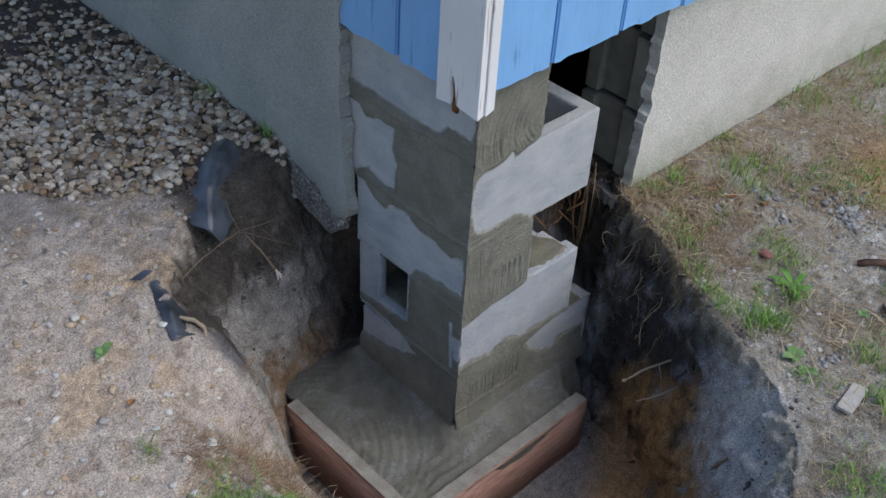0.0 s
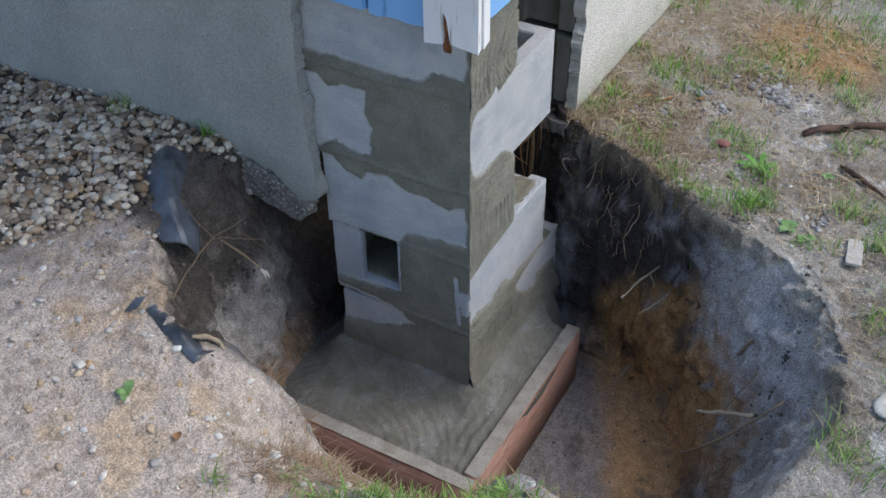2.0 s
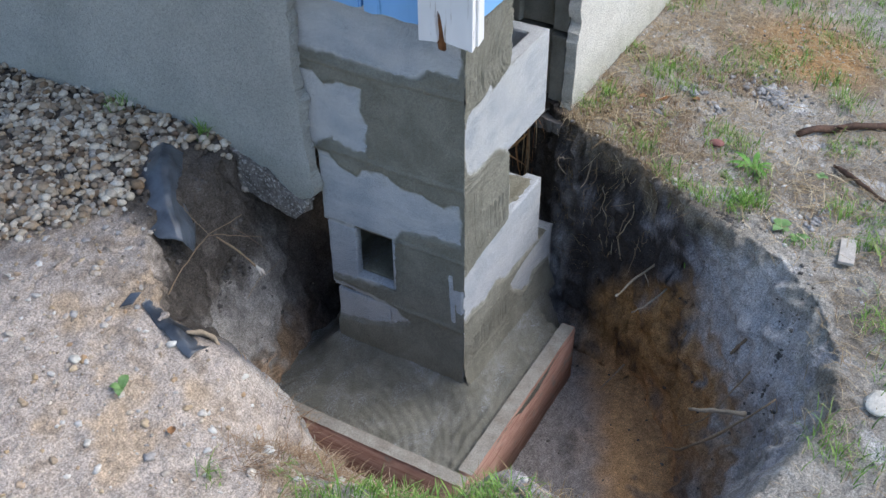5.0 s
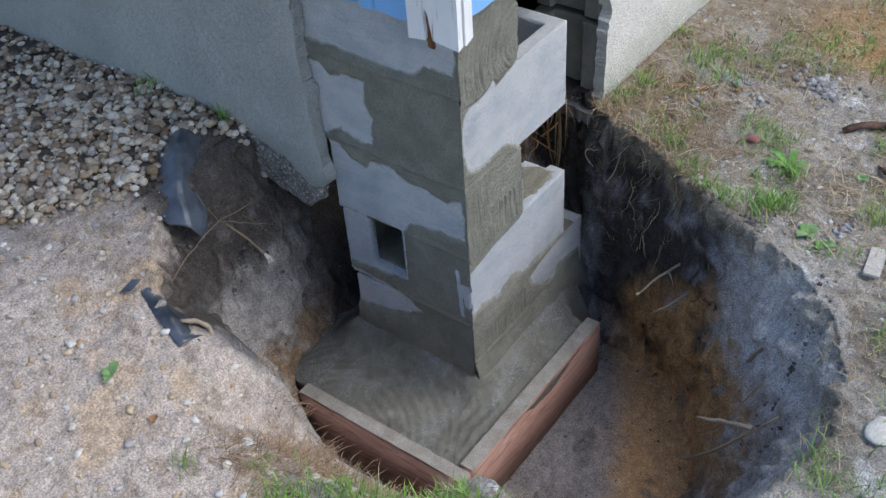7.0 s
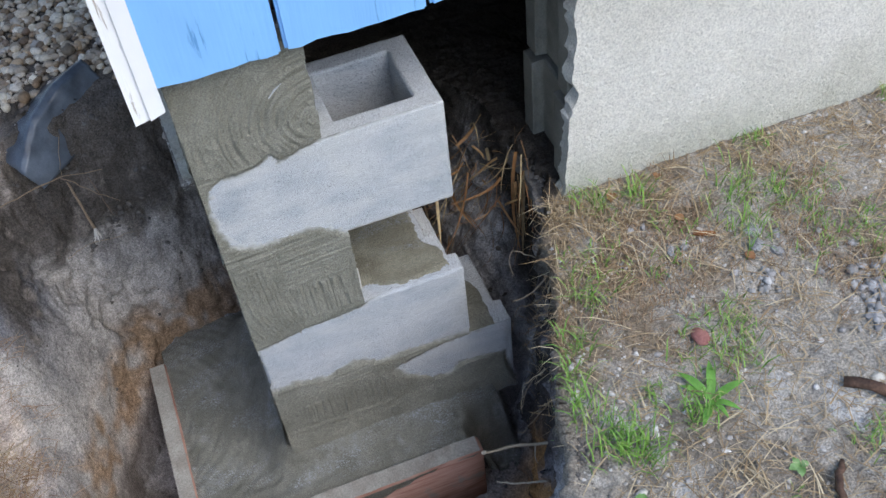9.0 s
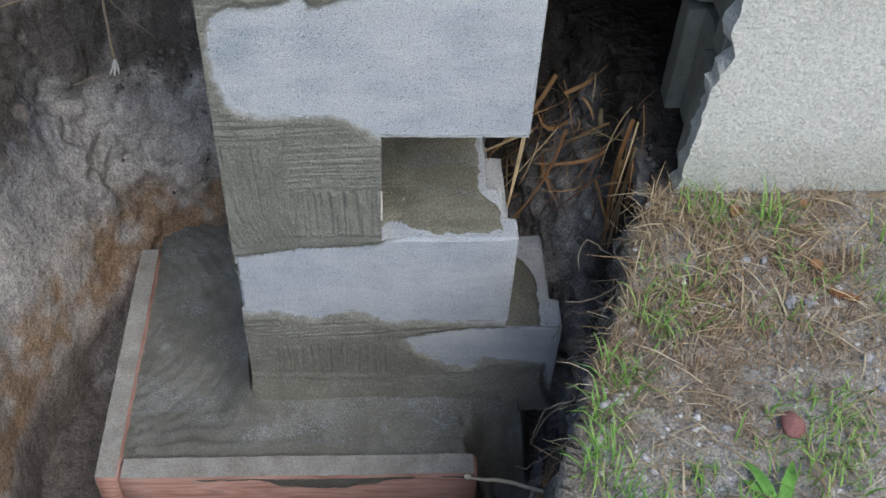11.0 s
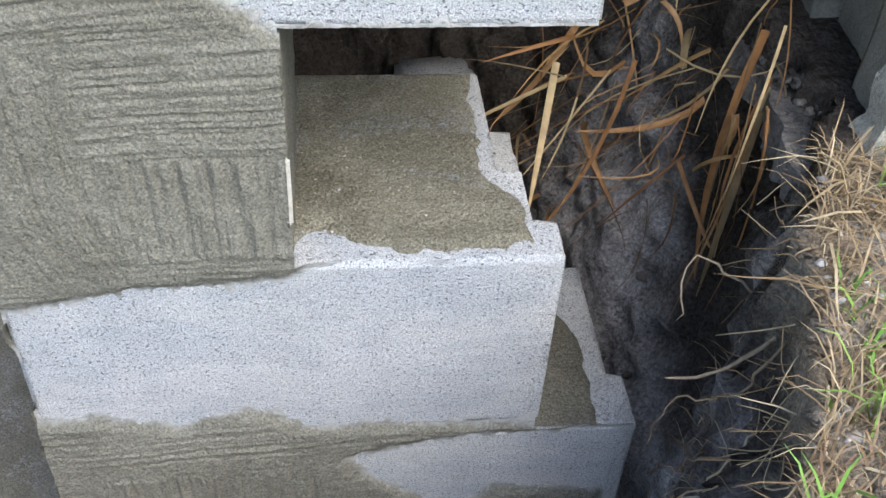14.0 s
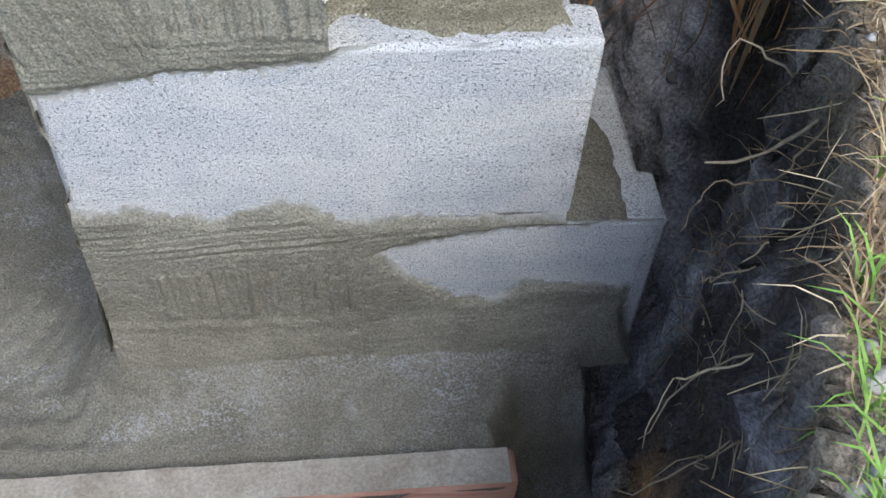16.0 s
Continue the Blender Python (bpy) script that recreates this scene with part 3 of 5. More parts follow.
def soil_tint(x, y, z):
    """What earth lies where: pale sand, grey topsoil, dark humus under it, orange clay in the pit; also shade under the
    house.
    """
    n1, n2, n3 = fbm(x, y, z, 5, 3, 51), fbm(x, y, z, 13, 3, 57), fbm(x, y, z, 30, 2, 63)
    s = pit_share(x, y)

    def mix(a, b, w):
        w = np.clip(w, 0, 1)[..., None]
        return a * (1 - w) + np.array(b) * w

    col = np.ones(np.shape(x) + (3,)) * np.array((0.33, 0.305, 0.265))
    left = smooth(0.12, -0.12, x + 0.35 * smooth(-0.2, -0.7, y))
    sand = mix(np.ones(col.shape) * np.array((0.455, 0.39, 0.335)), (0.47, 0.365, 0.265), smooth(0.05, 0.5, n2 + 0.4 * n1))
    sand = mix(sand, (0.27, 0.21, 0.155), smooth(0.15, 0.45, n3 + 0.3 * n1) * 0.6)
    sand = mix(sand, (0.35, 0.32, 0.315), smooth(0.15, 0.6, -n1 + 0.3 * n3) * 0.8)
    sand = mix(sand, (0.36, 0.345, 0.345), smooth(0.02, -0.2, y + 0.05 * n2) * 0.7)
    col = mix(col, (0.50, 0.495, 0.48), smooth(0.1, 0.5, n2 - 0.3 * n1) * 0.9)
    col = mix(col, (0.17, 0.14, 0.105), smooth(0.1, 0.5, n1 + 0.5 * n3) * 0.7)
    col = col * (1 - left[..., None]) + sand * left[..., None]
    # orange sand far off on the right
    col = mix(col, (0.40, 0.24, 0.11), smooth(0.28, 0.12, np.hypot(x - 1.32, y + 0.42)) * smooth(-0.5, 0.3, n2 + 0.5))
    # darker humus and litter along the turf edge
    rim = outline_distance(x, y, PIT_RIM)
    col = mix(col, (0.21, 0.18, 0.14), smooth(0.10, 0.0, rim + 0.05 * n2) * smooth(0.30, 0.42, x) * smooth(-0.62, -0.45, y) * 0.7)
    col = mix(col, (0.21, 0.16, 0.105), smooth(0.25, 0.4, x) * smooth(-0.42, -0.30, y) * smooth(-0.1, 0.3, n2 + 0.5 * n3) * 0.7)
    # mulchy soil beyond the gravel
    col = mix(col, (0.12, 0.10, 0.085), smooth(0.0, 0.4, y - 0.62 + 0.25 * n1) * smooth(-1.1, -0.7, x) * left * 0.75)
    # the pit
    down = np.clip((ground_level(x, y) - z) / 0.62, 0, 1) + 0.07 * n2 + 0.05 * n3
    right = smooth(-0.12, 0.12, x + 0.25 * np.clip(y, -1, 0))
    down = np.maximum(down, (0.28 + 0.22 * smooth(0.26, 0.34, y)) * s * (1 - right) * smooth(-0.05, 0.1, y))
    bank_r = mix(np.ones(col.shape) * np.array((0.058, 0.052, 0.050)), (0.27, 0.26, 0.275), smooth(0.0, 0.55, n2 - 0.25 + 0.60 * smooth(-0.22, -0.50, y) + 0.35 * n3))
    orange = smooth(0.10, 0.0, z - 0.03 - 0.15 * smooth(-0.18, -0.42, y) + 0.09 * n2 + 0.05 * n3) * smooth(-0.10, -0.20, y + 0.05 * n2) * smooth(-0.10, 0.12, x + 0.06 * n1)
    bank_r = mix(bank_r, (0.40, 0.235, 0.10), orange * smooth(-0.55, 0.25, 0.8 * n3 + 0.6 * n2 + 0.25) * 0.92)
    front = smooth(-0.38, -0.52, y + 0.06 * n2)
    bank_r = mix(bank_r, (0.46, 0.44, 0.43), front * smooth(0.62, 0.34, down + 0.10 * n3))
    # left: smooth grey-tan face, wet bluish near the rim, rusty at its foot, dark humus below the wall
    bank_l = mix(np.ones(col.shape) * np.array((0.40, 0.37, 0.335)), (0.29, 0.27, 0.25), smooth(-0.1, 0.4, n2 + 0.3 * n3))
    bank_l = mix(bank_l, (0.17, 0.17, 0.185), smooth(0.13, 0.06, np.hypot(x + 0.465, 0.75 * (y - 0.35)) + 0.04 * n2))
    bank_l = mix(bank_l, (0.40, 0.38, 0.385), smooth(0.16, -0.02, y + 0.05 * n2) * 0.85 * smooth(-0.3, 0.3, n1 + n3))
    rust = smooth(0.13, 0.07, z + 0.05 * n2 + 0.02 * n3) * smooth(-0.10, -0.03, z + 0.04 * n2)
    bank_l = mix(bank_l, (0.27, 0.165, 0.08), rust * smooth(-0.25, 0.35, n2 + 0.5 * n3 + 0.1) * 0.75)
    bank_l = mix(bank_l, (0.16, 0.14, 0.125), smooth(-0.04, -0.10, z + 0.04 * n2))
    humus = smooth(0.27, 0.35, z + 0.06 * n2 + 0.03 * n3) * smooth(0.22, 0.32, y + 0.07 * n2)
    bank_l = mix(bank_l, (0.085, 0.074, 0.064), humus)
    bank_l = mix(bank_l, (0.22, 0.19, 0.165), humus * smooth(0.15, 0.5, n3 + 0.4 * n2) * 0.8)
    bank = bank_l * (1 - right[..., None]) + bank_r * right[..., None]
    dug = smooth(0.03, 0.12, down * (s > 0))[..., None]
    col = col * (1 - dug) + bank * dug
    floor = mix(np.ones(col.shape) * np.array((0.27, 0.25, 0.24)), (0.54, 0.33, 0.165), smooth(0.31, 0.46, 0.55 * x - y + 0.06 * n2 + 0.03 * n1) * smooth(-0.15, 0.0, x))
    floor = mix(floor, (0.14, 0.13, 0.125), smooth(0.2, 0.5, n2 - 0.1) * 0.7)
    col = col * (1 - smooth(0.86, 0.97, down)[..., None]) + floor * smooth(0.86, 0.97, down)[..., None]
    col = mix(col, (0.09, 0.078, 0.066), smooth(0.03, -0.02, outline_distance(x, y, GRAVEL_BED) + 0.03 * n2))
    # dark crumbly shoulder between the fabric and the wall
    col = mix(col, (0.10, 0.087, 0.075), smooth(0.50, 0.56, y + 0.04 * n2) * smooth(0.72, 0.66, y) * smooth(-0.38, -0.32, x + 0.03 * n1))
    # bare earth under the house, with the shade there put into its tint
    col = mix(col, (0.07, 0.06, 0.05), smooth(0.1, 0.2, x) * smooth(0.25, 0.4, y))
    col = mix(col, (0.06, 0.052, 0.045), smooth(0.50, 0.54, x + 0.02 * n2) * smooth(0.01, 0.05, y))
    # soil behind the pier, its tint raised to offset the narrow gap's shade
    col = mix(col, (0.43, 0.41, 0.40), smooth(0.41, 0.45, x) * smooth(-0.06, 0.02, y + 0.03 * n2) * smooth(0.40, 0.30, y) * smooth(0.58, 0.53, x + 0.03 * n2))
    # farther off it is all the same thin, dry lawn
    far = smooth(1.6, 4.0, np.hypot(x, y))
    lawn = mix(np.ones(col.shape) * np.array((0.25, 0.24, 0.165)), (0.32, 0.29, 0.22), smooth(-0.4, 0.4, fbm(x, y, 0, 0.12, 2, 91)))
    col = col * (1 - far[..., None]) + lawn * far[..., None]
    return np.clip(col, 0.01, 0.9)


gx = graded([(-0.95, 0.008), (-0.54, 0.0042), (-0.46, 0.0020), (-0.29, 0.0042), (0.36, 0.0024), (0.59, 0.0042), (0.64, 0.008), (1.15, 0.008)], 260.0)
gy = graded([(-1.05, 0.008), (-0.78, 0.0042), (-0.60, 0.0032), (-0.42, 0.0042), (0.30, 0.0022), (0.47, 0.006), (0.62, 0.008), (0.95, 0.008)], 260.0)
GX, GY = np.meshgrid(gx, gy, indexing="ij")
GZ = ground_z(GX, GY)
# rough the banks at right angles to their slope
SX, SY = np.gradient(GZ, gx, gy)
NZ = 1 / np.sqrt(1 + SX**2 + SY**2)
STEEP = smooth(0.35, 1.2, np.hypot(SX, SY))
LEFT = smooth(0.0, -0.2, GX) * smooth(0.40, 0.34, GY)
ROUGH = STEEP * ((0.022 - 0.012 * LEFT) * fbm(GX, GY, GZ, 12, 2, 131) + 0.020 * (1 - LEFT) * fbm(GX, GY, GZ, 34, 2, 135) + (0.034 - 0.030 * LEFT) * np.clip(fbm(GX, GY, GZ, 24, 2, 139) - 0.15, 0, 1))
GX, GY, GZ = GX - SX * NZ * ROUGH, GY - SY * NZ * ROUGH, GZ + NZ * ROUGH
gi = np.arange(GX.size).reshape(GX.shape)
gq = np.stack([gi[:-1, :-1], gi[1:, :-1], gi[1:, 1:], gi[:-1, 1:]], -1).reshape(-1, 4)
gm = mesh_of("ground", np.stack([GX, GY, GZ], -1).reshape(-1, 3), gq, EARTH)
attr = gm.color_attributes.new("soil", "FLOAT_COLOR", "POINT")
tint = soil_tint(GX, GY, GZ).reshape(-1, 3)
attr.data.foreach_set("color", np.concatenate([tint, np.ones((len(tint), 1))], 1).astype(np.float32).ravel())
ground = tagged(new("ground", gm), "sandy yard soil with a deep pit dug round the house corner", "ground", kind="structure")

# ---- footing in its form ----
footing = thing("footing", (0.1, 0.2, -0.2), "fresh grey concrete footing with trowelled mortar top", "footing")


def footing_top(x, y):
    # the mortar sweeps up against the pier
    dx = np.maximum(np.maximum(-x, x - 0.45), 0)
    dy = np.maximum(np.maximum(-y, y - 0.36), 0)
    d = np.hypot(dx, dy)
    side = smooth(-0.02, 0.05, -x) * smooth(-0.06, 0.04, y)
    high = 0.070 + 0.038 * side
    z = high * (1 - smooth(-0.03, 0.10, d)) ** 1.3 - 0.007
    swirl = np.sin((np.hypot(x + 0.30, y - 0.22) + 0.012 * fbm(x, y, 0, 12, 3, 5)) * 260)
    z = z + 0.0009 * swirl * smooth(0.05, -0.05, x) + 0.003 * fbm(x, y, 0, 20, 4, 8) + 0.0022 * fbm(x, y, 0, 90, 3, 9)
    lip = smooth(0.03, 0.0, np.minimum(x + 0.215, y + 0.10))
    z = z - 0.006 * lip + 0.004 * lip * fbm(x, y, 0, 60, 3, 3)
    # trowelled in uneven layers before the south face
    layer = y + 0.012 * fbm(x, y * 0.3, 0, 10, 3, 27)
    step = np.abs(np.mod(layer / 0.026, 1.0) - 0.5)
    z = z + 0.0045 * smooth(0.12, 0.5, step) * smooth(0.0, -0.02, y) * smooth(-0.5, 0.2, fbm(x, y, 0, 8, 2, 29))
    back = smooth(0.36, 0.52, y)
    # past the end of the form the mortar has slumped into the soil
    wob = 0.02 * fbm(x, y, 0, 25, 3, 77)
    end = np.maximum(smooth(0.335, 0.40, x + wob) * smooth(-0.01, -0.085, y + 0.6 * wob), smooth(0.425, 0.475, x + wob) * smooth(0.16, 0.05, y))
    z = z - 0.17 * end + 0.016 * smooth(0.29, 0.36, x) * fbm(x, y, 0, 45, 4, 79) * smooth(0.16, 0.0, y)
    return z - 0.03 * back


part("slab", relief_face("slab", (0, 0, 0), (1, 0, 0), (0, 1, 0), (0, 0, 1), np.arange(-0.219, 0.47, 0.004), np.arange(-0.104, 0.56, 0.004), lambda U, V: footing_top(U, V) + 0.2, FOOTING), footing).location.z -= 0.2
base = cell_solid("base", [-0.214, 0.335], [-0.099, 0.55], [-0.24, -0.03], lambda X, Y, Z: X < 9, FOOTING, 0.05, 0.004, 0.002)
part("base", base, footing)
formwork = thing("formwork", (0, -0.1, -0.2), "reddish timber form boards splashed with cement round the footing", "formwork")
for at, size, seed in (((0.073, -0.1205, -0.105), (0.574, 0.037, 0.205), 2), ((-0.2335, 0.112, -0.107), (0.036, 0.50, 0.207), 5)):
    b = part("form_board", board("form_board", size, TIMBER, 0.003, 0.05, seed, 0.003), formwork)
    b.location = Vector(at)
    b.matrix_parent_inverse = formwork.matrix_world.inverted()
# cement smeared over the top edges and down the outer face
part("cement_smear", relief_face("cement_smear", (0, -0.1205, -0.0022), (1, 0, 0), (0, 1, 0), (0, 0, 1), np.arange(-0.21, 0.358, 0.004), np.arange(-0.018, 0.0185, 0.003),
     lambda U, V: 0.0026 + 0.0032 * fbm(U, V, 0, 26, 3, 21), SPLASH), formwork, "pale dried cement on the board edge")
part("cement_smear", relief_face("cement_smear", (-0.2335, 0, -0.0030), (1, 0, 0), (0, 1, 0), (0, 0, 1), np.arange(-0.0175, 0.018, 0.003), np.arange(-0.136, 0.36, 0.004),
     lambda U, V: 0.0026 + 0.0032 * fbm(U, V, 1, 26, 3, 22), SPLASH), formwork, "pale dried cement on the board edge")
part("cement_drip", relief_face("cement_drip", (0, -0.1392, 0), (1, 0, 0), (0, 0, 1), (0, -1, 0), np.arange(-0.20, 0.35, 0.004), np.arange(-0.06, -0.003, 0.003),
     lambda U, V: np.clip(0.12 * (V + 0.012 + 0.022 * smooth(0.0, 0.06, U) * smooth(0.22, 0.12, U) + 0.016 * fbm(U, 0 * V, 0, 18, 3, 23)), -0.004, 0.0022) + 0.0006 * fbm(U, V, 0, 80, 2, 4), FOOTING), formwork, "grey cement run")

# ---- the pier of concrete blocks ----
pier = thing("block_pier", (0.1, 0.15, 0.0), "corner pier of grey concrete blocks, partly parged with mortar", "pier")
C0, C1, C2, C3, C4 = (-0.01, 0.203), (0.217, 0.405), (0.414, 0.589), (0.597, 0.808), (0.818, 1.03)


def core_block(x0, x1, y0, y1, cores):
    def solid(X, Y, Z):
        s = np.ones(X.shape, bool)
        for a, b, c, d in cores:
            s &= ~((X > a) & (X < b) & (Y > c) & (Y < d))
        return s
    return solid


def block(xs, ys, zs, solid, seed, chip=0.0035):
    me = cell_solid("concrete_block", xs, ys, zs, solid, BLOCK, 0.012, chip, 0.0006, seed)
    return part("concrete_block", me, pier)


whole = lambda X, Y, Z: np.ones(X.shape, bool)  # noqa: E731
# lowest course, its open end with two ears
block([0, 0.476, 0.490], [0, 0.060, 0.20], C0, lambda X, Y, Z: ~((X > 0.476) & (Y > 0.060)), 1, 0.007)
block([0, 0.2], [0.2, 0.352], C0, whole, 2)
# second course: front block, its top corner knocked off, and a half block with an open cell
block([-0.003, 0.2, 0.365, 0.384, 0.402], [0, 0.045, 0.105, 0.186, 0.244], C1, lambda X, Y, Z: ~((X > 0.384) & (Y > 0.045) & (Y < 0.105) & (Z > 0.33)) & ~((X > 0.365) & (Y > 0.105) & (Z > 0.34)) & ~((X < 0.2) & (Y > 0.186)), 3, 0.006)
block([0, 0.022, 0.199], [0.189, 0.286, 0.366], (0.217, 0.265, 0.405), lambda X, Y, Z: (Z < 0.265) | ((X < 0.022) & (Y > 0.286)), 4)
# added lining of darker mortar stands in for the cell's deep shade
part("cell_shade_lining", cell_solid("cell_shade_lining", [0.0225, 0.176, 0.199], [0.189, 0.342, 0.366], (0.266, 0.272, 0.404), lambda X, Y, Z: (X > 0.176) | (Y > 0.342) | (Z < 0.272), BED, 0.012, 0.002, 0.001, 14), pier, "dark brown lining added to deepen the shade in the open cell")
# an unseen inner leaf added behind it
block([0.204, 0.39], [0.203, 0.36], C0, whole, 9)
block([0.204, 0.39], [0.248, 0.36], (0.217, 0.262), whole, 10)
block([0, 0.202], [0, 0.374], C2, whole, 5)
part("mortar_end", cell_solid("mortar_end", [0.2025, 0.206], [0.001, 0.19], C2, whole, MORTAR, 0.010, 0.002, 0.0012, 15), pier, "ragged mortar on the block end")
block([0, 0.035, 0.175, 0.225, 0.358, 0.398], [0, 0.034, 0.16, 0.195], C3, core_block(0, 0.4, 0, 0.2, [(0.035, 0.175, 0.034, 0.16), (0.225, 0.358, 0.034, 0.16)]), 6, 0.004)
block([0, 0.2], [0.2, 0.405], C3, whole, 7)
block([0, 0.198], [0, 0.405], C4, whole, 8)
for z0, z1, x1, y1 in ((C0[1], C1[0], 0.392, 0.345), (C1[1], C2[0], 0.192, 0.355), (C2[1], C3[0], 0.192, 0.37), (C3[1], C4[0], 0.192, 0.398)):
    me = cell_solid("mortar_joint", [0.006, x1], [0.007, 0.19], [z0 - 0.001, z1 + 0.001], whole, MORTAR, 0.012, 0.002, 0.001, 11)
    part("mortar_joint", me, pier)
    me = cell_solid("mortar_joint", [0.006, 0.19], [0.1905, y1], [z0 - 0.001, z1 + 0.001], whole, MORTAR, 0.012, 0.002, 0.001, 12)
    part("mortar_joint", me, pier)

# bare patches of block that the parging leaves, on the south face (x, z) ...
BARE_SOUTH = [
    [(0.0, 0.73), (0.009, 0.775), (0.034, 0.789), (0.087, 0.795), (0.112, 0.808), (0.124, 0.792), (0.167, 0.80), (0.199, 0.812), (0.5, 0.83), (0.5, 0.59), (0.203, 0.596), (0.186, 0.610), (0.16, 0.625), (0.113, 0.629), (0.04, 0.632), (0.012, 0.646), (0.001, 0.69)],
    [(-0.05, 0.358), (0.033, 0.377), (0.097, 0.388), (0.16, 0.389), (0.2, 0.397), (0.225, 0.411), (0.25, 0.43), (0.42, 0.43), (0.42, 0.210), (0.277, 0.221), (0.21, 0.219), (0.182, 0.240), (0.157, 0.246), (0.112, 0.230), (0.076, 0.234), (0.044, 0.244), (-0.05, 0.241)],
    [(0.238, 0.177), (0.264, 0.187), (0.305, 0.196), (0.385, 0.203), (0.5, 0.209), (0.5, 0.0), (0.478, 0.05), (0.470, 0.108), (0.42, 0.118), (0.375, 0.122), (0.345, 0.10), (0.312, 0.104), (0.292, 0.122), (0.26, 0.144)],
]
# ... and on the west face (y, z)
BARE_WEST = [
    [(0.44, 0.844), (0.345, 0.85), (0.273, 0.85), (0.204, 0.844), (0.156, 0.843), (0.116, 0.848), (0.082, 0.87), (0.012, 0.87), (0.006, 0.9), (0.006, 1.1), (0.44, 1.1)],
    [(0.44, 0.80), (0.365, 0.80), (0.34, 0.772), (0.308, 0.79), (0.246, 0.786), (0.25, 0.734), (0.235, 0.70), (0.243, 0.628), (0.296, 0.626), (0.332, 0.645), (0.373, 0.617), (0.44, 0.60)],
    [(0.40, 0.60), (0.344, 0.598), (0.309, 0.57), (0.271, 0.558), (0.254, 0.58), (0.201, 0.589), (0.158, 0.568), (0.107, 0.566), (0.05, 0.55), (0.014, 0.567), (0.006, 0.534), (0.006, 0.463), (0.066, 0.463), (0.157, 0.447), (0.182, 0.41), (0.40, 0.41)],
]
BARE_WEST_LOW = [
    [(0.40, 0.415), (0.180, 0.414), (0.186, 0.270), (0.275, 0.252), (0.40, 0.246)],
    [(0.40, 0.228), (0.268, 0.222), (0.194, 0.209), (0.147, 0.178), (0.189, 0.155), (0.258, 0.13), (0.40, 0.112)],
    [(0.024, 0.325), (-0.02, 0.335), (-0.02, 0.262), (0.012, 0.27)],
]


def bare_distance(a, b, shapes, seed):
    d = np.min([outline_distance(a, b, s) for s in shapes], 0)
    return d + 0.0045 * fbm(a, b, 0, 55, 3, seed) + 0.002 * fbm(a, b, 0, 200, 2, seed + 1)


def film(d, a, b, seed):
    """The thickness of parging at a distance d from a bare patch; it thins out into a wiped film."""
    thick = np.clip(d * 0.5, 0, 0.0042)
    wiped = 0.0011 * smooth(-0.013, 0.004, d) - 0.0006 + 0.0009 * fbm(a, b, 0, 150, 2, seed)
    return np.where(d < -0.014, -0.004, thick + wiped)


def cover_share(a, b, shapes, seed):
    return smooth(-0.012, 0.008, bare_distance(a, b, shapes, seed) + 0.005 * fbm(a, b, 0, 40, 3, seed + 3))


def strokes(a, b, seed, pitch=0.0042):
    """Brush furrows: crisp parallel ridges of uneven depth along b."""
    w = (a + 0.004 * fbm(a, b, 0, 8, 2, seed)) / pitch
    ridge = 1 - 2 * np.abs(2 * value_noise(w * 0.7, b * 7, 0, seed + 2) - 1)
    fine = 2 * value_noise(w * 1.5, b * 12, 5, seed + 4) - 1
    wide = 2 * value_noise(w * 0.30, b * 5, 3, seed + 3) - 1
    deep = np.clip(value_noise(w * 0.5, b * 5, 7, seed + 5) - 0.84, 0, 1)
    where = smooth(-0.5, 0.3, fbm(a, b, 0, 12, 2, seed + 9))
    return (0.0013 * ridge + 0.0013 * fine + 0.0007 * wide) * (0.45 + 0.55 * where) - 0.016 * deep


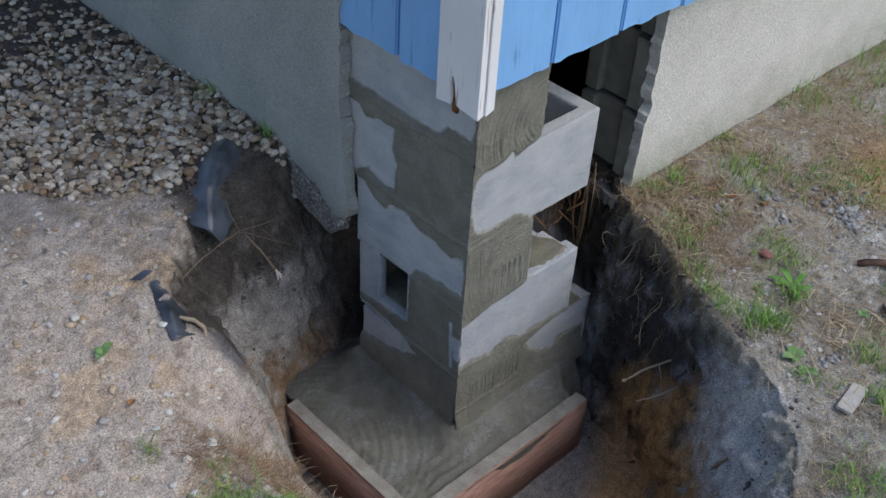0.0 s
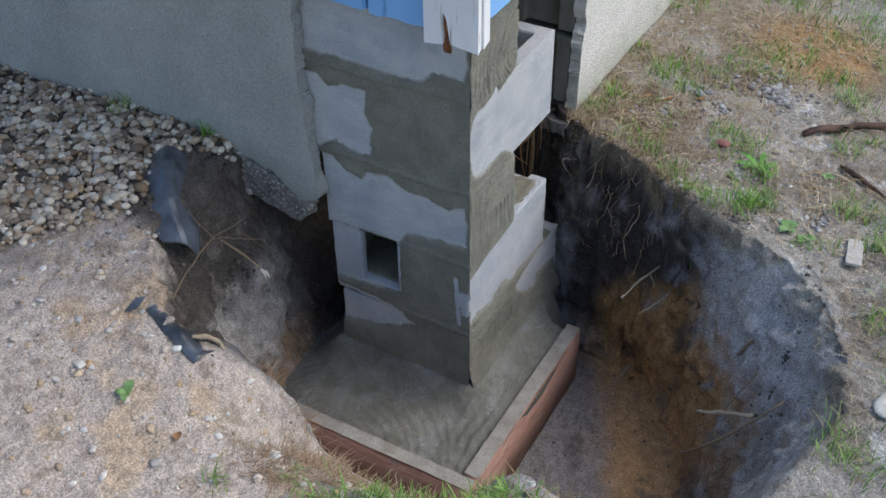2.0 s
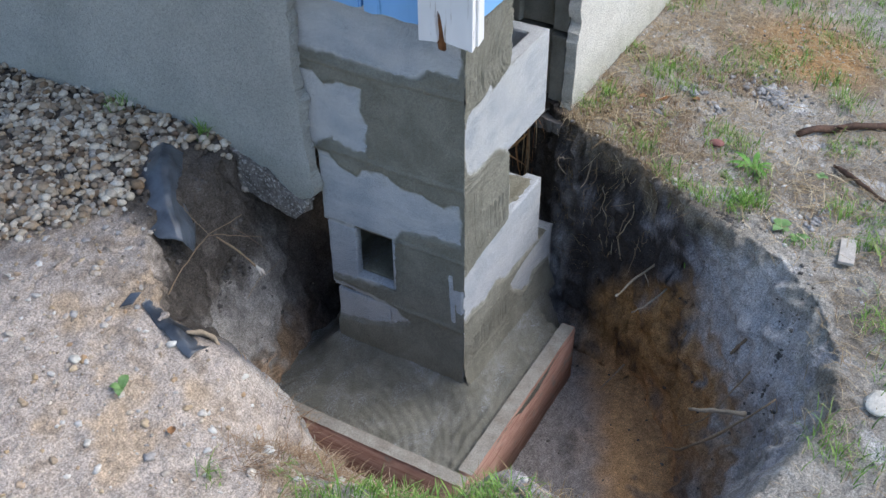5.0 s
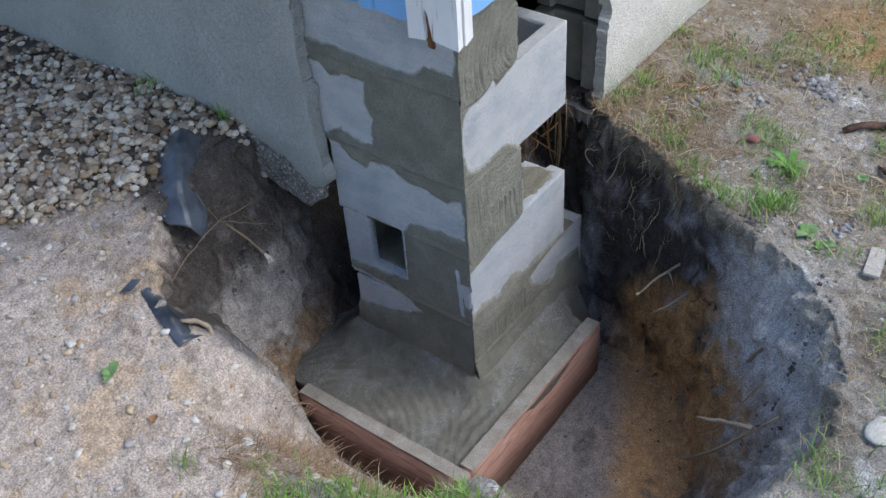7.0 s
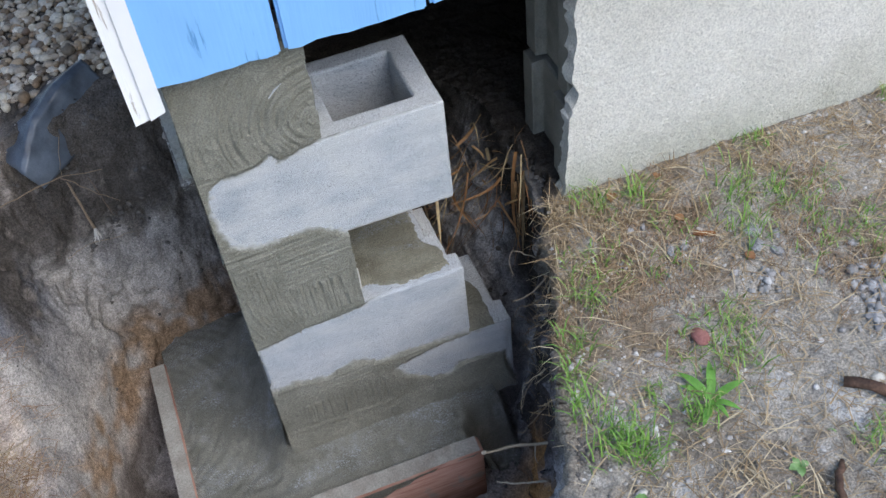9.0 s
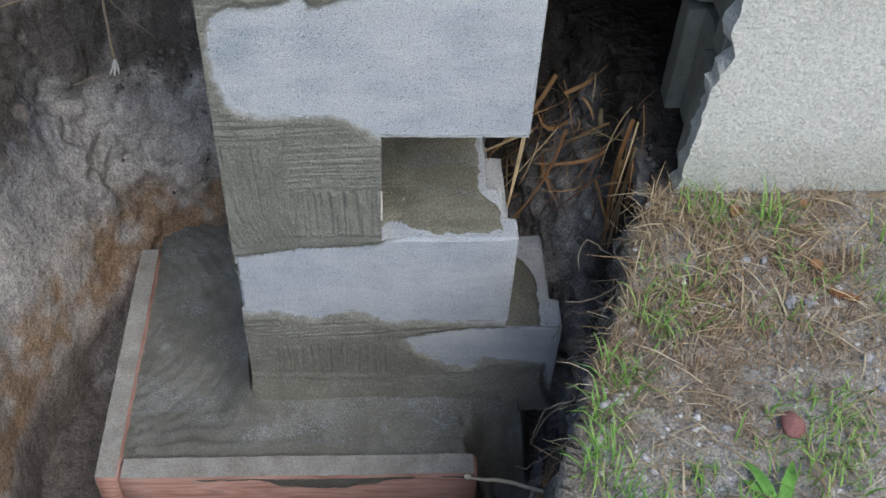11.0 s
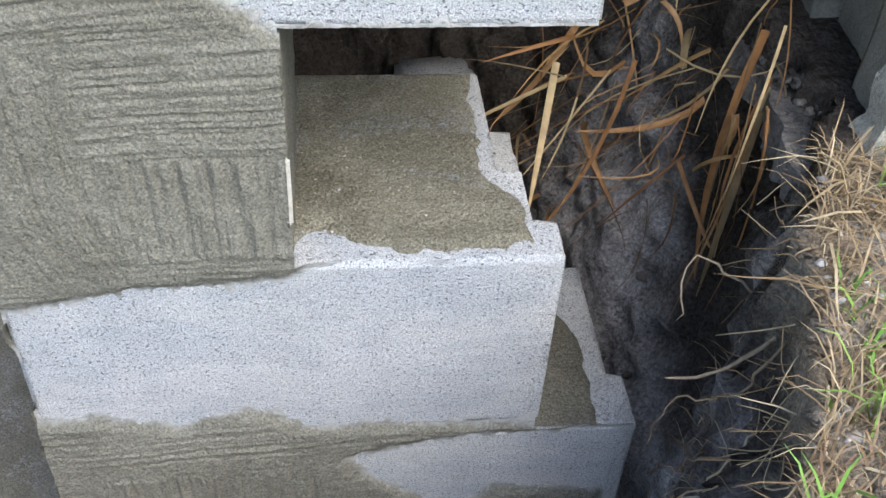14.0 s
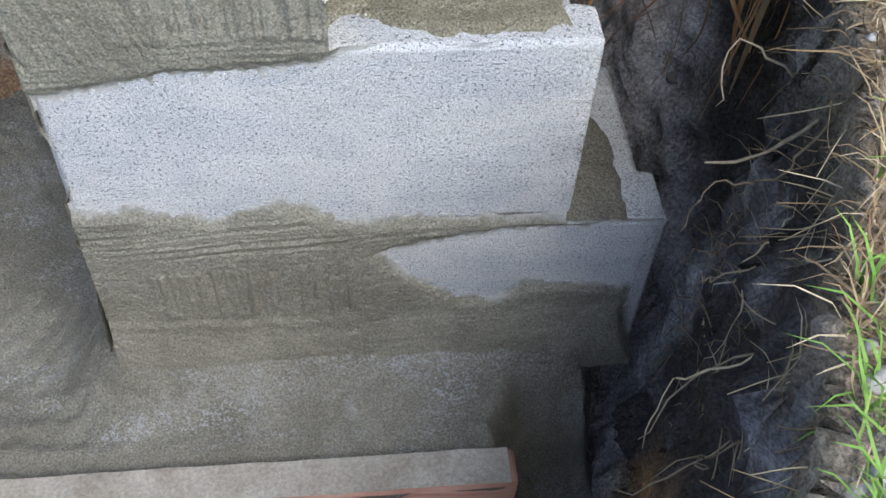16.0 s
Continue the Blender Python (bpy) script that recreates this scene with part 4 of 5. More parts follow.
def south_skin(U, V):
    d = bare_distance(U, V, BARE_SOUTH, 71)
    h = film(d, U, V, 77) + 0.0007 * fbm(U, V, 0, 30, 4, 74) * smooth(-0.01, 0.01, d)
    across = 0.75 * strokes(V - 0.06 * U + 0.0015 * np.sin(U * 40), U, 81, 0.0027)
    upright = 1.75 * strokes(U, V, 83, 0.0042)
    # the left strip is brushed up and down, bending to the right at its foot
    bent = 1.3 * strokes(U - 0.30 * np.clip(0.47 - V, 0, 1) ** 1.5 * 3 + 0.03 * (V - 0.5), V, 85, 0.0028)
    low = smooth(0.507, 0.50, V + 0.004 * fbm(U, V, 0, 30, 2, 5)) * smooth(0.418, 0.424, V)
    foot = 1.2 * smooth(0.168, 0.160, V + 0.006 * fbm(U, V, 0, 20, 2, 15)) * smooth(0.095, 0.105, V + 0.006 * fbm(U, V, 0, 20, 2, 16)) * smooth(0.03, 0.05, U) * smooth(0.23, 0.20, U)
    left = smooth(0.095, 0.070, U + 0.012 * fbm(V, U, 0, 12, 2, 6)) * smooth(0.39, 0.41, V) * smooth(0.60, 0.57, V)
    top = smooth(0.80, 0.82, V)
    swirl = strokes(np.hypot(U - 0.20, V - 0.86), np.arctan2(V - 0.86, U - 0.20) * 0.1, 87, 0.006)
    up = np.clip(low + foot, 0, 1) * (1 - left)
    rest = np.clip(1 - up - left, 0, 1) * (1 - 0.7 * smooth(0.2, 0.18, V))
    mark = across * rest + upright * up + bent * left
    mark = mark * (1 - top) + swirl * top * 1.5
    # smears stand proud where the strokes end
    edge = smooth(0.008, 0.0, np.abs(V - 0.421 - 0.05 * (U - 0.1) ** 2)) * smooth(0.05, 0.08, U) * smooth(0.22, 0.2, U) + smooth(0.010, 0.0, np.abs(V - 0.088 + 0.008 * fbm(U, V, 0, 18, 2, 19))) * smooth(0.26, 0.2, U)
    h = h + (mark + 0.0016 * edge) * smooth(0.0, 0.014, d)
    # at the foot the mortar thickens into the footing
    return h + 0.014 * smooth(0.10, 0.02, V + 0.01 * fbm(U, V, 0, 15, 3, 18)) * smooth(0, 0.01, d)


def south_keep(U, V):
    wob = 0.003 * fbm(U, V, 0, 60, 3, 91)
    limit = np.where(V < 0.206, 0.488, np.where(V < 0.408, 0.400, np.where(V < 0.596, 0.206, np.where(V < 0.812, 0.396, 0.199))))
    return U < limit + np.minimum(wob, 0.001)


part("parging", relief_face("parging", (0, 0, 0), (1, 0, 0), (0, 0, 1), (0, -1, 0), np.arange(-0.0045, 0.492, 0.00135), np.arange(0.0, 1.03, 0.00135), south_skin, PARGING, south_keep, lambda U, V: cover_share(U, V, BARE_SOUTH, 71)), pier, "brushed olive-grey mortar")


def west_skin(U, V):
    d = bare_distance(U, V, BARE_WEST + BARE_WEST_LOW, 171)
    h = film(d, U, V, 177) + 0.001 * fbm(U, V, 0, 30, 4, 174) * smooth(-0.01, 0.01, d)
    h = h + 0.45 * strokes(U, V, 181, 0.009) * smooth(0.0, 0.02, d)
    # the block joints show through as shallow steps
    for zj in (0.203, 0.407, 0.602, 0.818):
        h = h + 0.003 * smooth(0.010, 0.002, np.abs(V - zj - 0.01 + 0.006 * fbm(U, V, 0, 9, 3, 14))) * smooth(0, 0.012, d)
    gash = np.maximum(smooth(0.007, 0.002, np.abs(U - 0.028 - 0.06 * (V - 0.3))) * smooth(0.075, 0.06, np.abs(V - 0.30)), 0)
    return h - 0.008 * gash + 0.012 * smooth(0.16, 0.08, V) * smooth(0, 0.01, d) * 0.5


def west_keep(U, V):
    limit = np.where(V < 0.203, 0.352, np.where(V < 0.407, 0.362, np.where(V < 0.601, 0.374, 0.405)))
    hole = (U > 0.188) & (U < 0.287) & (V > 0.265) & (V < 0.412)
    return (U < limit) & ~hole


part("parging", relief_face("parging", (0, 0, 0), (0, 1, 0), (0, 0, 1), (-1, 0, 0), np.arange(-0.0045, 0.41, 0.0028), np.arange(0.0, 1.03, 0.0028), west_skin, PARGING, west_keep, lambda U, V: cover_share(U, V, BARE_WEST + BARE_WEST_LOW, 171)), pier, "smooth olive-grey mortar")


def bed_height(U, V):
    front = V - 0.012 - 0.03 * np.clip(fbm(U, 0, 0, 14, 3, 61) - 0.05, 0, 1) - 0.018 * smooth(0.27, 0.23, U) * smooth(0.20, 0.23, U) + 0.008 * fbm(U, V, 0, 70, 3, 63)
    right = 0.383 - 0.030 * smooth(0.05, 0.12, V) - U + 0.010 * fbm(V, 0, 0, 25, 3, 62)
    back = 0.241 - V
    d = np.minimum(np.minimum(front, right), back)
    return np.clip(d * 0.6, -0.004, 0.0045) + 0.0016 * fbm(U, V, 0, 60, 4, 64) + 0.0022 * np.clip(fbm(U, V, 0, 150, 2, 65) - 0.25, 0, 1)


part("mortar_bed", relief_face("mortar_bed", (0, 0, C1[1]), (1, 0, 0), (0, 1, 0), (0, 0, 1), np.arange(0.198, 0.402, 0.0018), np.arange(0.0, 0.243, 0.0018), bed_height, BED), pier, "brownish rough mortar left on the bed joint")
part("mortar_bed", relief_face("mortar_bed", (0, 0, C0[1]), (1, 0, 0), (0, 1, 0), (0, 0, 1), np.arange(0.395, 0.474, 0.003), np.arange(0.0, 0.19, 0.003),
     lambda U, V: np.clip((0.456 - 0.03 * smooth(0.12, 0.17, V) - U + 0.012 * fbm(V, 0, 0, 25, 3, 66)) * 0.6, -0.004, 0.004) + 0.0012 * fbm(U, V, 0, 60, 4, 68), MORTAR), pier, "grey mortar left on the bed joint")
# a white fin of lime at the end of the upright mortar
part("lime_fin", board("lime_fin", (0.004, 0.006, 0.055), PALE_STONE, 0.0015, 0.006, 9, 0.002), pier, "thin white lime edge").matrix_basis = Matrix.Translation(Vector((0.2065, -0.003, 0.476)))

# ---- old house walls on both sides of the corner ----
wall_w = thing("wall_west", (0, 3, 0.4), "weathered stucco foundation wall with a broken end, shade in its colour", "wall", kind="structure")
part("stucco", slab("stucco", [(7, 0.30), (7, 1.06), (0.385, 1.06), (0.393, 0.80), (0.372, 0.56), (0.375, 0.49), (0.42, 0.472), (0.485, 0.515), (0.62, 0.562), (0.9, 0.45)],
     lambda a, b, d: (-0.035 + d, a, b), 0.032, SHADED_STUCCO, [(2, 0.012), (3, 0.012), (4, 0.012), (5, 0.02), (6, 0.014), (7, 0.014)], 5), wall_w, "cream stucco with shade put into its grey-green colour")
part("broken_base", slab("broken_base", [(0.395, 0.452), (0.416, 0.469), (0.482, 0.511), (0.617, 0.558), (0.70, 0.55), (0.70, 0.47), (0.64, 0.455), (0.52, 0.432), (0.425, 0.412)],
     lambda a, b, d: (-0.043 + d, a, b), 0.04, AGGREGATE, [(0, 0.006), (1, 0.008), (2, 0.008), (6, 0.012), (7, 0.012), (8, 0.012)], 8), wall_w, "broken speckled concrete under the stucco")
part("backing", cell_solid("backing", [0.0, 0.17], [0.475, 7], [0.47, 1.06], whole, OLD_BLOCK, 0.06, 0.01, 0.003, 31), wall_w, "old concrete block backing")
wall_s = thing("wall_south", (3, 0.1, 0.4), "cream stucco foundation wall with a broken end", "wall", kind="structure")
part("stucco", slab("stucco", [(0.612, 0.30), (7, 0.30), (7, 1.06), (0.652, 1.06), (0.640, 0.90), (0.632, 0.74), (0.645, 0.71), (0.632, 0.68), (0.615, 0.46)],
     lambda a, b, d: (a, 0.025 + d, b), 0.03, CREAM, [(3, 0.01), (4, 0.012), (5, 0.01), (6, 0.01), (7, 0.010), (8, 0.006)], 15), wall_s, "cream stucco")
# behind it the ends of two hollow blocks, each with a shallow trough
for z0, z1, x0 in ((0.455, 0.665, 0.632), (0.675, 0.87, 0.640), (0.88, 1.06, 0.645)):
    part("concrete_block", cell_solid("concrete_block", [x0, x0 + 0.022, x0 + 0.39], [0.056, 0.10, 0.19, 0.235], (z0, z1), lambda X, Y, Z: ~((X < x0 + 0.022) & (Y > 0.10) & (Y < 0.19)), OLD_BLOCK, 0.014, 0.005, 0.001, int(z0 * 50)), wall_s, "grey-brown old block end")
part("backing", cell_solid("backing", [1.05, 7], [0.056, 0.235], [0.40, 1.06], whole, OLD_BLOCK, 0.08, 0.01, 0.003, 41), wall_s, "old concrete block backing")
part("ledge", slab("ledge", [(0.575, 0.028), (0.72, 0.028), (0.72, 0.25), (0.585, 0.26), (0.592, 0.15)], lambda a, b, d: (a, b, 0.455 - d), 0.035, LEDGE, [(2, 0.006), (3, 0.012), (4, 0.012)], 25), wall_s, "broken edge of the old wall footing")

# ---- the wooden house above ----
house = thing("house", (3, 3, 1.0), "wooden house clad in light-blue upright boards", "house")


def siding(name, length, seed):
    """One upright board, worn along its foot; the grain side faces -y."""
    w, zt = length, 2.25
    rng = random.Random(seed)
    pts = [(0.002, zt), (0.002, 0.0)]
    n = 9
    for i in range(1, n):
        pts.append((w * i / n, -0.004 + 0.007 * rng.random()))
    pts += [(w - 0.002, 0.0), (w - 0.002, zt)]
    bm = bmesh.new()
    front = [bm.verts.new((a, 0, b)) for a, b in pts]
    back = [bm.verts.new((a, 0.018, b)) for a, b in pts]
    bm.faces.new(front)
    bm.faces.new(back[::-1])
    for i in range(len(pts)):
        j = (i + 1) % len(pts)
        bm.faces.new((front[j], front[i], back[i], back[j]))
    bmesh.ops.recalc_face_normals(bm, faces=bm.faces)
    bmesh.ops.bevel(bm, geom=[e for e in bm.edges if abs(e.verts[0].co.z - e.verts[1].co.z) > 1], offset=0.004, segments=2, affect="EDGES")
    me = bpy.data.meshes.new(name)
    bm.to_mesh(me)
    bm.free()
    me.materials.append(BLUE)
    return me


boards = [siding("siding_board", 0.212, s) for s in range(4)]
for i in range(31):
    b = part("siding_board", boards[i % 4], house)
    b.matrix_basis = pose(-0.045 + 0.2145 * i, -0.030, 1.005 + 0.003 * (i % 3))
    b = part("siding_board", boards[(i + 1) % 4], house)
    b.matrix_basis = pose(-0.030, 0.208 + 0.2145 * i, 0.985 + 0.004 * (i % 2), 0, 0, -90)
# white corner boards, the west one split and rotten at its foot
cw = slab("corner_board", [(-0.046, 0.968), (0.012, 0.975), (0.020, 1.02), (0.026, 1.035), (0.031, 1.01), (0.028, 0.972), (0.068, 0.966), (0.072, 3.2), (-0.046, 3.2)],
          lambda a, b, d: (-0.052 + d, a, b), 0.021, WHITE, [(1, 0.002), (2, 0.003), (3, 0.003), (4, 0.003)], 3)
part("corner_board", cw, house, "white painted corner board, split and rotten at the foot")
cs = slab("corner_board", [(-0.0305, 0.970), (-0.008, 0.978), (-0.008, 3.2), (-0.0305, 3.2)], lambda a, b, d: (a, -0.0465 + d, b), 0.0155, WHITE, [(0, 0.002)], 4)
part("corner_board", cs, house, "white painted corner board")
part("rot", board("rot", (0.008, 0.017, 0.10), ROT, 0.003, 0.012, 6, 0.004), house, "brown rotten wood in the split").matrix_basis = Matrix.Translation(Vector((-0.040, 0.024, 1.0)))
part("floor_deck", board("floor_deck", (7, 7, 0.16), DECK, 0.005), house).matrix_basis = Matrix.Translation(Vector((3.502, 3.502, 1.13)))
part("roof", board("roof", (7.5, 7.5, 0.12), ROOFING, 0.01), house).matrix_basis = Matrix.Translation(Vector((3.4, 3.4, 3.29)))
for at, size in (((3.5, 6.9, 2.0), (6.8, 0.15, 2.4)), ((6.9, 3.5, 2.0), (0.15, 6.8, 2.4)), ((3.5, 6.95, 0.6), (7, 0.1, 1.0)), ((6.95, 3.5, 0.6), (0.1, 7, 1.0))):
    part("rear_wall", board("rear_wall", size, DECK, 0.004), house).matrix_basis = Matrix.Translation(Vector(at))

# ---- loose things: scattered over the ground ----


def scatter(n, x0, x1, y0, y1, weight, seed):
    """Up to n places on the ground, where weight(x, y) allows."""
    rng = np.random.default_rng(seed)
    x, y = rng.uniform(x0, x1, n), rng.uniform(y0, y1, n)
    ok = rng.uniform(0, 1, n) < weight(x, y)
    x, y = x[ok], y[ok]
    return np.stack([x, y, ground_z(x, y)], 1)


def on_ground(x, y, up=0.0):
    return (x, y, float(ground_z(np.array([x]), np.array([y]))[0]) + up)


def outside(x, y):
    """Open ground: not in the pit, not under the house."""
    under = ((x > -0.05) & (y > 0.02)) | ((x > -0.06) & (y > 0.5))
    return (pit_share(x, y) < 0.04) & ~under


def on_gravel(x, y):
    d = outline_distance(x, y, GRAVEL_BED) + 0.03 * fbm(x, y, 0, 14, 3, 211)
    return smooth(0.035, -0.02, d) * (0.25 + 0.75 * smooth(1.5, 1.1, y))


g = np.random.default_rng(5)
p = scatter(9000, -0.75, -0.03, 0.5, 1.9, on_gravel, 6)
r = g.uniform(0.0048, 0.0110, len(p)) * g.choice([0.75, 1.0, 1.0, 1.25], len(p))
p[:, 2] += r * g.uniform(0.0, 0.9, len(p))
tagged(new("gravel", many_lumps("gravel", p, r, GRAVEL, 7, 2, 0.7, 0.12)), "rounded white, grey and tan gravel along the wall", "gravel", kind="stuff")

p = scatter(5200, -1.3, 2.0, -1.3, 1.6, lambda x, y: 0.75 * outside(x, y) * (0.45 + 0.55 * smooth(-0.2, 0.4, fbm(x, y, 0, 5, 3, 221))), 8)
r = 0.0015 + 0.0045 * g.uniform(0, 1, len(p)) ** 3
p[:, 2] += 0.4 * r
tagged(new("pebbles", many_lumps("pebbles", p, r, CRUMBS, 9, 1, 0.75, 0.25)), "small loose pebbles and crumbs strewn over the soil", "pebbles", kind="stuff")

p = scatter(4500, -1.0, -0.35, -0.45, 0.75, lambda x, y: 0.5 * outside(x, y), 10)
r = 0.0012 + 0.0080 * g.uniform(0, 1, len(p)) ** 5
p[:, 2] += 0.1 * r
tagged(new("stones", many_lumps("stones", p, r, SAND_BITS, 11, 2, 0.5, 0.35)), "pale and tan stray stones and crumbs on the sand", "stones", kind="stuff")

p = scatter(1500, -0.6, 0.62, -0.78, 0.6, lambda x, y: (pit_share(x, y) > 0.05) * 0.6, 12)
r = 0.0012 + 0.0045 * g.uniform(0, 1, len(p)) ** 5
p[:, 2] += 0.1 * r
tagged(new("pit_crumbs", many_lumps("pit_crumbs", p, r, DARK_CLODS, 13, 2, 0.8, 0.25)), "dark crumbs of soil lying in the pit", "soil crumbs", kind="stuff")


def heap(x, y, rx, ry, n, big, mat, name, label, seed):
    rng = np.random.default_rng(seed)
    a, d = rng.uniform(0, 6.28, n), np.abs(rng.normal(0, 0.5, n))
    px, py = x + rx * d * np.cos(a), y + ry * d * np.sin(a)
    s = big * rng.uniform(0.15, 1.0, n) ** 1.7
    pz = ground_z(px, py) + 0.35 * s
    tagged(new(name, many_lumps(name, np.stack([px, py, pz], 1), s, mat, seed, 2, 0.75, 0.42)), label, "soil clods", kind="stuff")


heap(1.03, -0.38, 0.09, 0.13, 240, 0.012, CLODS, "soil_clods", "grey clods of turned soil on the lawn", 21)
heap(0.86, -0.28, 0.05, 0.05, 50, 0.009, CLODS, "soil_clods", "small heap of grey crumbled soil", 22)
heap(-0.50, -0.42, 0.05, 0.06, 90, 0.011, CLODS, "soil_clods", "grey lumpy soil on the pit edge", 23)
heap(0.20, -0.66, 0.12, 0.05, 200, 0.006, DARK_CLODS, "soil_clods", "dark root-filled clods on the pit bank", 24)
heap(0.42, -0.46, 0.05, 0.10, 90, 0.004, DARK_CLODS, "soil_clods", "dark crumbling humus under the turf edge", 25)
heap(-0.22, 0.52, 0.14, 0.07, 420, 0.007, DARK_CLODS, "soil_clods", "dark soil crumbs below the broken wall", 26)
heap(0.50, 0.20, 0.05, 0.08, 60, 0.006, DARK_CLODS, "soil_clods", "dark soil crumbs behind the pier", 27)
heap(0.52, -0.63, 0.10, 0.05, 60, 0.007, CLODS, "soil_clods", "pale dusty clods beside the pit", 28)

# rubble on the ledge of the old wall
gr = np.random.default_rng(31)
p = np.stack([gr.uniform(0.595, 0.64, 110), gr.uniform(0.06, 0.23, 110), 0.457 + gr.uniform(0, 0.012, 110)], 1)
tagged(new("rubble", many_lumps("rubble", p, gr.uniform(0.002, 0.008, 110), RUBBLE, 32, 2, 0.8, 0.45)), "dark mortar rubble lying on the wall ledge", "rubble", kind="stuff")
p = np.stack([gr.uniform(0.21, 0.365, 420), gr.uniform(0.02, 0.215, 420), np.full(420, C1[1] + 0.0045)], 1)
tagged(new("mortar_crumbs", many_lumps("mortar_crumbs", p, 0.0004 + 0.0014 * gr.uniform(0, 1, 420) ** 4, CRUMBS, 33, 1, 0.7, 0.35)), "loose grit and crumbs on the mortar bed", "mortar crumbs", kind="stuff")

# ---- grass and straw ----


def turf(x, y):
    """How grassy the open ground is."""
    right = smooth(0.30, 0.42, x) * smooth(-1.3, -1.0, y)
    front = smooth(-0.62, -0.72, y + 0.1 * x) * smooth(-0.45, -0.1, x)
    patch = smooth(0.2, 0.10, np.hypot((x + 0.645) * 1.3, y + 0.165)) + 0.8 * smooth(0.10, 0.03, np.hypot(x + 0.64, y - 0.02))
    return np.clip(right + front + patch, 0, 1) * outside(x, y)


def clumps(n, seed, thresh, scale):
    return scatter(n, -0.95, 2.3, -1.25, 0.03, lambda x, y: turf(x, y) * smooth(thresh, thresh + 0.25, fbm(x, y, 0, scale, 3, seed)), seed)


def tufts(spots, seed):
    """Roots of blades in bunches: rows of (x, y, spread, count)."""
    rng = np.random.default_rng(seed)
    out = []
    for x, y, s, n in spots:
        px, py = x + rng.normal(0, s, n), y + rng.normal(0, s, n)
        out.append(np.stack([px, py, ground_z(px, py) - 0.002], 1))
    return np.concatenate(out)


q = clumps(56000, 41, 0.08, 8)
tagged(new("grass", blades("grass", q, g.uniform(0.010, 0.030, len(q)), g.uniform(0.0012, 0.0028, len(q)), 0.9, GREEN, 42)), "thin short green grass in patches on the soil", "grass", kind="stuff")
TUFTS = [(0.485, -0.455, 0.022, 110), (0.51, -0.49, 0.02, 90), (0.455, -0.385, 0.018, 60), (0.62, -0.46, 0.02, 60), (0.70, -0.40, 0.03, 50), (0.56, -0.20, 0.02, 40), (0.66, -0.015, 0.02, 60), (0.74, -0.03, 0.02, 50),
         (0.92, -0.10, 0.03, 80), (0.88, -0.17, 0.03, 70), (1.10, -0.58, 0.03, 90), (1.18, -0.50, 0.03, 80), (0.60, -0.68, 0.02, 60), (0.64, -0.82, 0.03, 70), (0.50, -0.78, 0.02, 50),]
MORE_TUFTS = [(0.30, -0.92, 0.05, 110), (0.12, -0.96, 0.05, 90), (-0.10, -0.84, 0.04, 70),
         (-0.645, -0.145, 0.045, 260), (-0.60, -0.22, 0.03, 140), (-0.70, -0.08, 0.03, 120), (-0.74, -0.18, 0.03, 110), (-0.55, -0.30, 0.03, 170), (-0.53, -0.39, 0.03, 130), (-0.51, -0.34, 0.025, 110), (-0.74, 0.10, 0.012, 22), (-0.045, 0.66, 0.012, 40), (-0.05, 0.92, 0.02, 50), (1.4, -0.02, 0.05, 120), (1.7, -0.05, 0.08, 180), (1.55, -0.35, 0.07, 150), (1.9, -0.2, 0.1, 200), (0.50, -0.28, 0.015, 40), (0.47, -0.33, 0.012, 30)]
q = tufts(TUFTS + MORE_TUFTS, 43)
tagged(new("grass_tufts", blades("grass_tufts", q, g.uniform(0.025, 0.062, len(q)), g.uniform(0.0014, 0.003, len(q)), 0.75, GREEN, 44)), "tufts of bright green grass along the pit edge", "grass", kind="stuff")
q = scatter(70000, -0.95, 2.3, -1.25, 0.03, lambda x, y: np.clip(turf(x, y) * (0.15 + 0.85 * smooth(-0.25, 0.3, fbm(x, y, 0, 5, 3, 45))) * (0.35 + 0.65 * smooth(-0.48, -0.34, y)), 0, 1), 46)
tagged(new("dead_grass", blades("dead_grass", q, g.uniform(0.012, 0.05, len(q)), g.uniform(0.0008, 0.0018, len(q)), 1.0, STRAW, 47, True)), "dry matted straw lying on the soil", "dead grass", kind="stuff")
RIM_STRAW = [(0.565, 0.0, 0.018, 130), (0.545, -0.05, 0.016, 120), (0.53, -0.10, 0.016, 110), (0.515, -0.15, 0.014, 90), (0.505, -0.19, 0.014, 80), (0.475, -0.26, 0.016, 80), (0.62, -0.03, 0.03, 110), (0.68, -0.06, 0.03, 100), (0.56, -0.12, 0.03, 90), (-0.50, -0.02, 0.03, 110), (-0.49, -0.10, 0.025, 90), (-0.51, 0.06, 0.02, 50), (-0.46, -0.46, 0.03, 110), (-0.51, -0.46, 0.03, 170), (-0.52, -0.40, 0.03, 150), (-0.50, -0.30, 0.025, 130),
             (-0.38, -0.62, 0.03, 70), (0.0, -0.80, 0.05, 90), (0.2, -0.82, 0.05, 90), (-0.52, -0.32, 0.02, 60), (-0.66, -0.30, 0.03, 50), (0.98, -0.20, 0.04, 70), (0.80, 0.0, 0.03, 70)]
q = tufts(RIM_STRAW, 48)
tagged(new("straw_tufts", blades("straw_tufts", q, g.uniform(0.015, 0.05, len(q)), g.uniform(0.0008, 0.0018, len(q)), 1.0, STRAW, 49)), "bristly tufts of dry straw on the pit edge", "dead grass", kind="stuff")

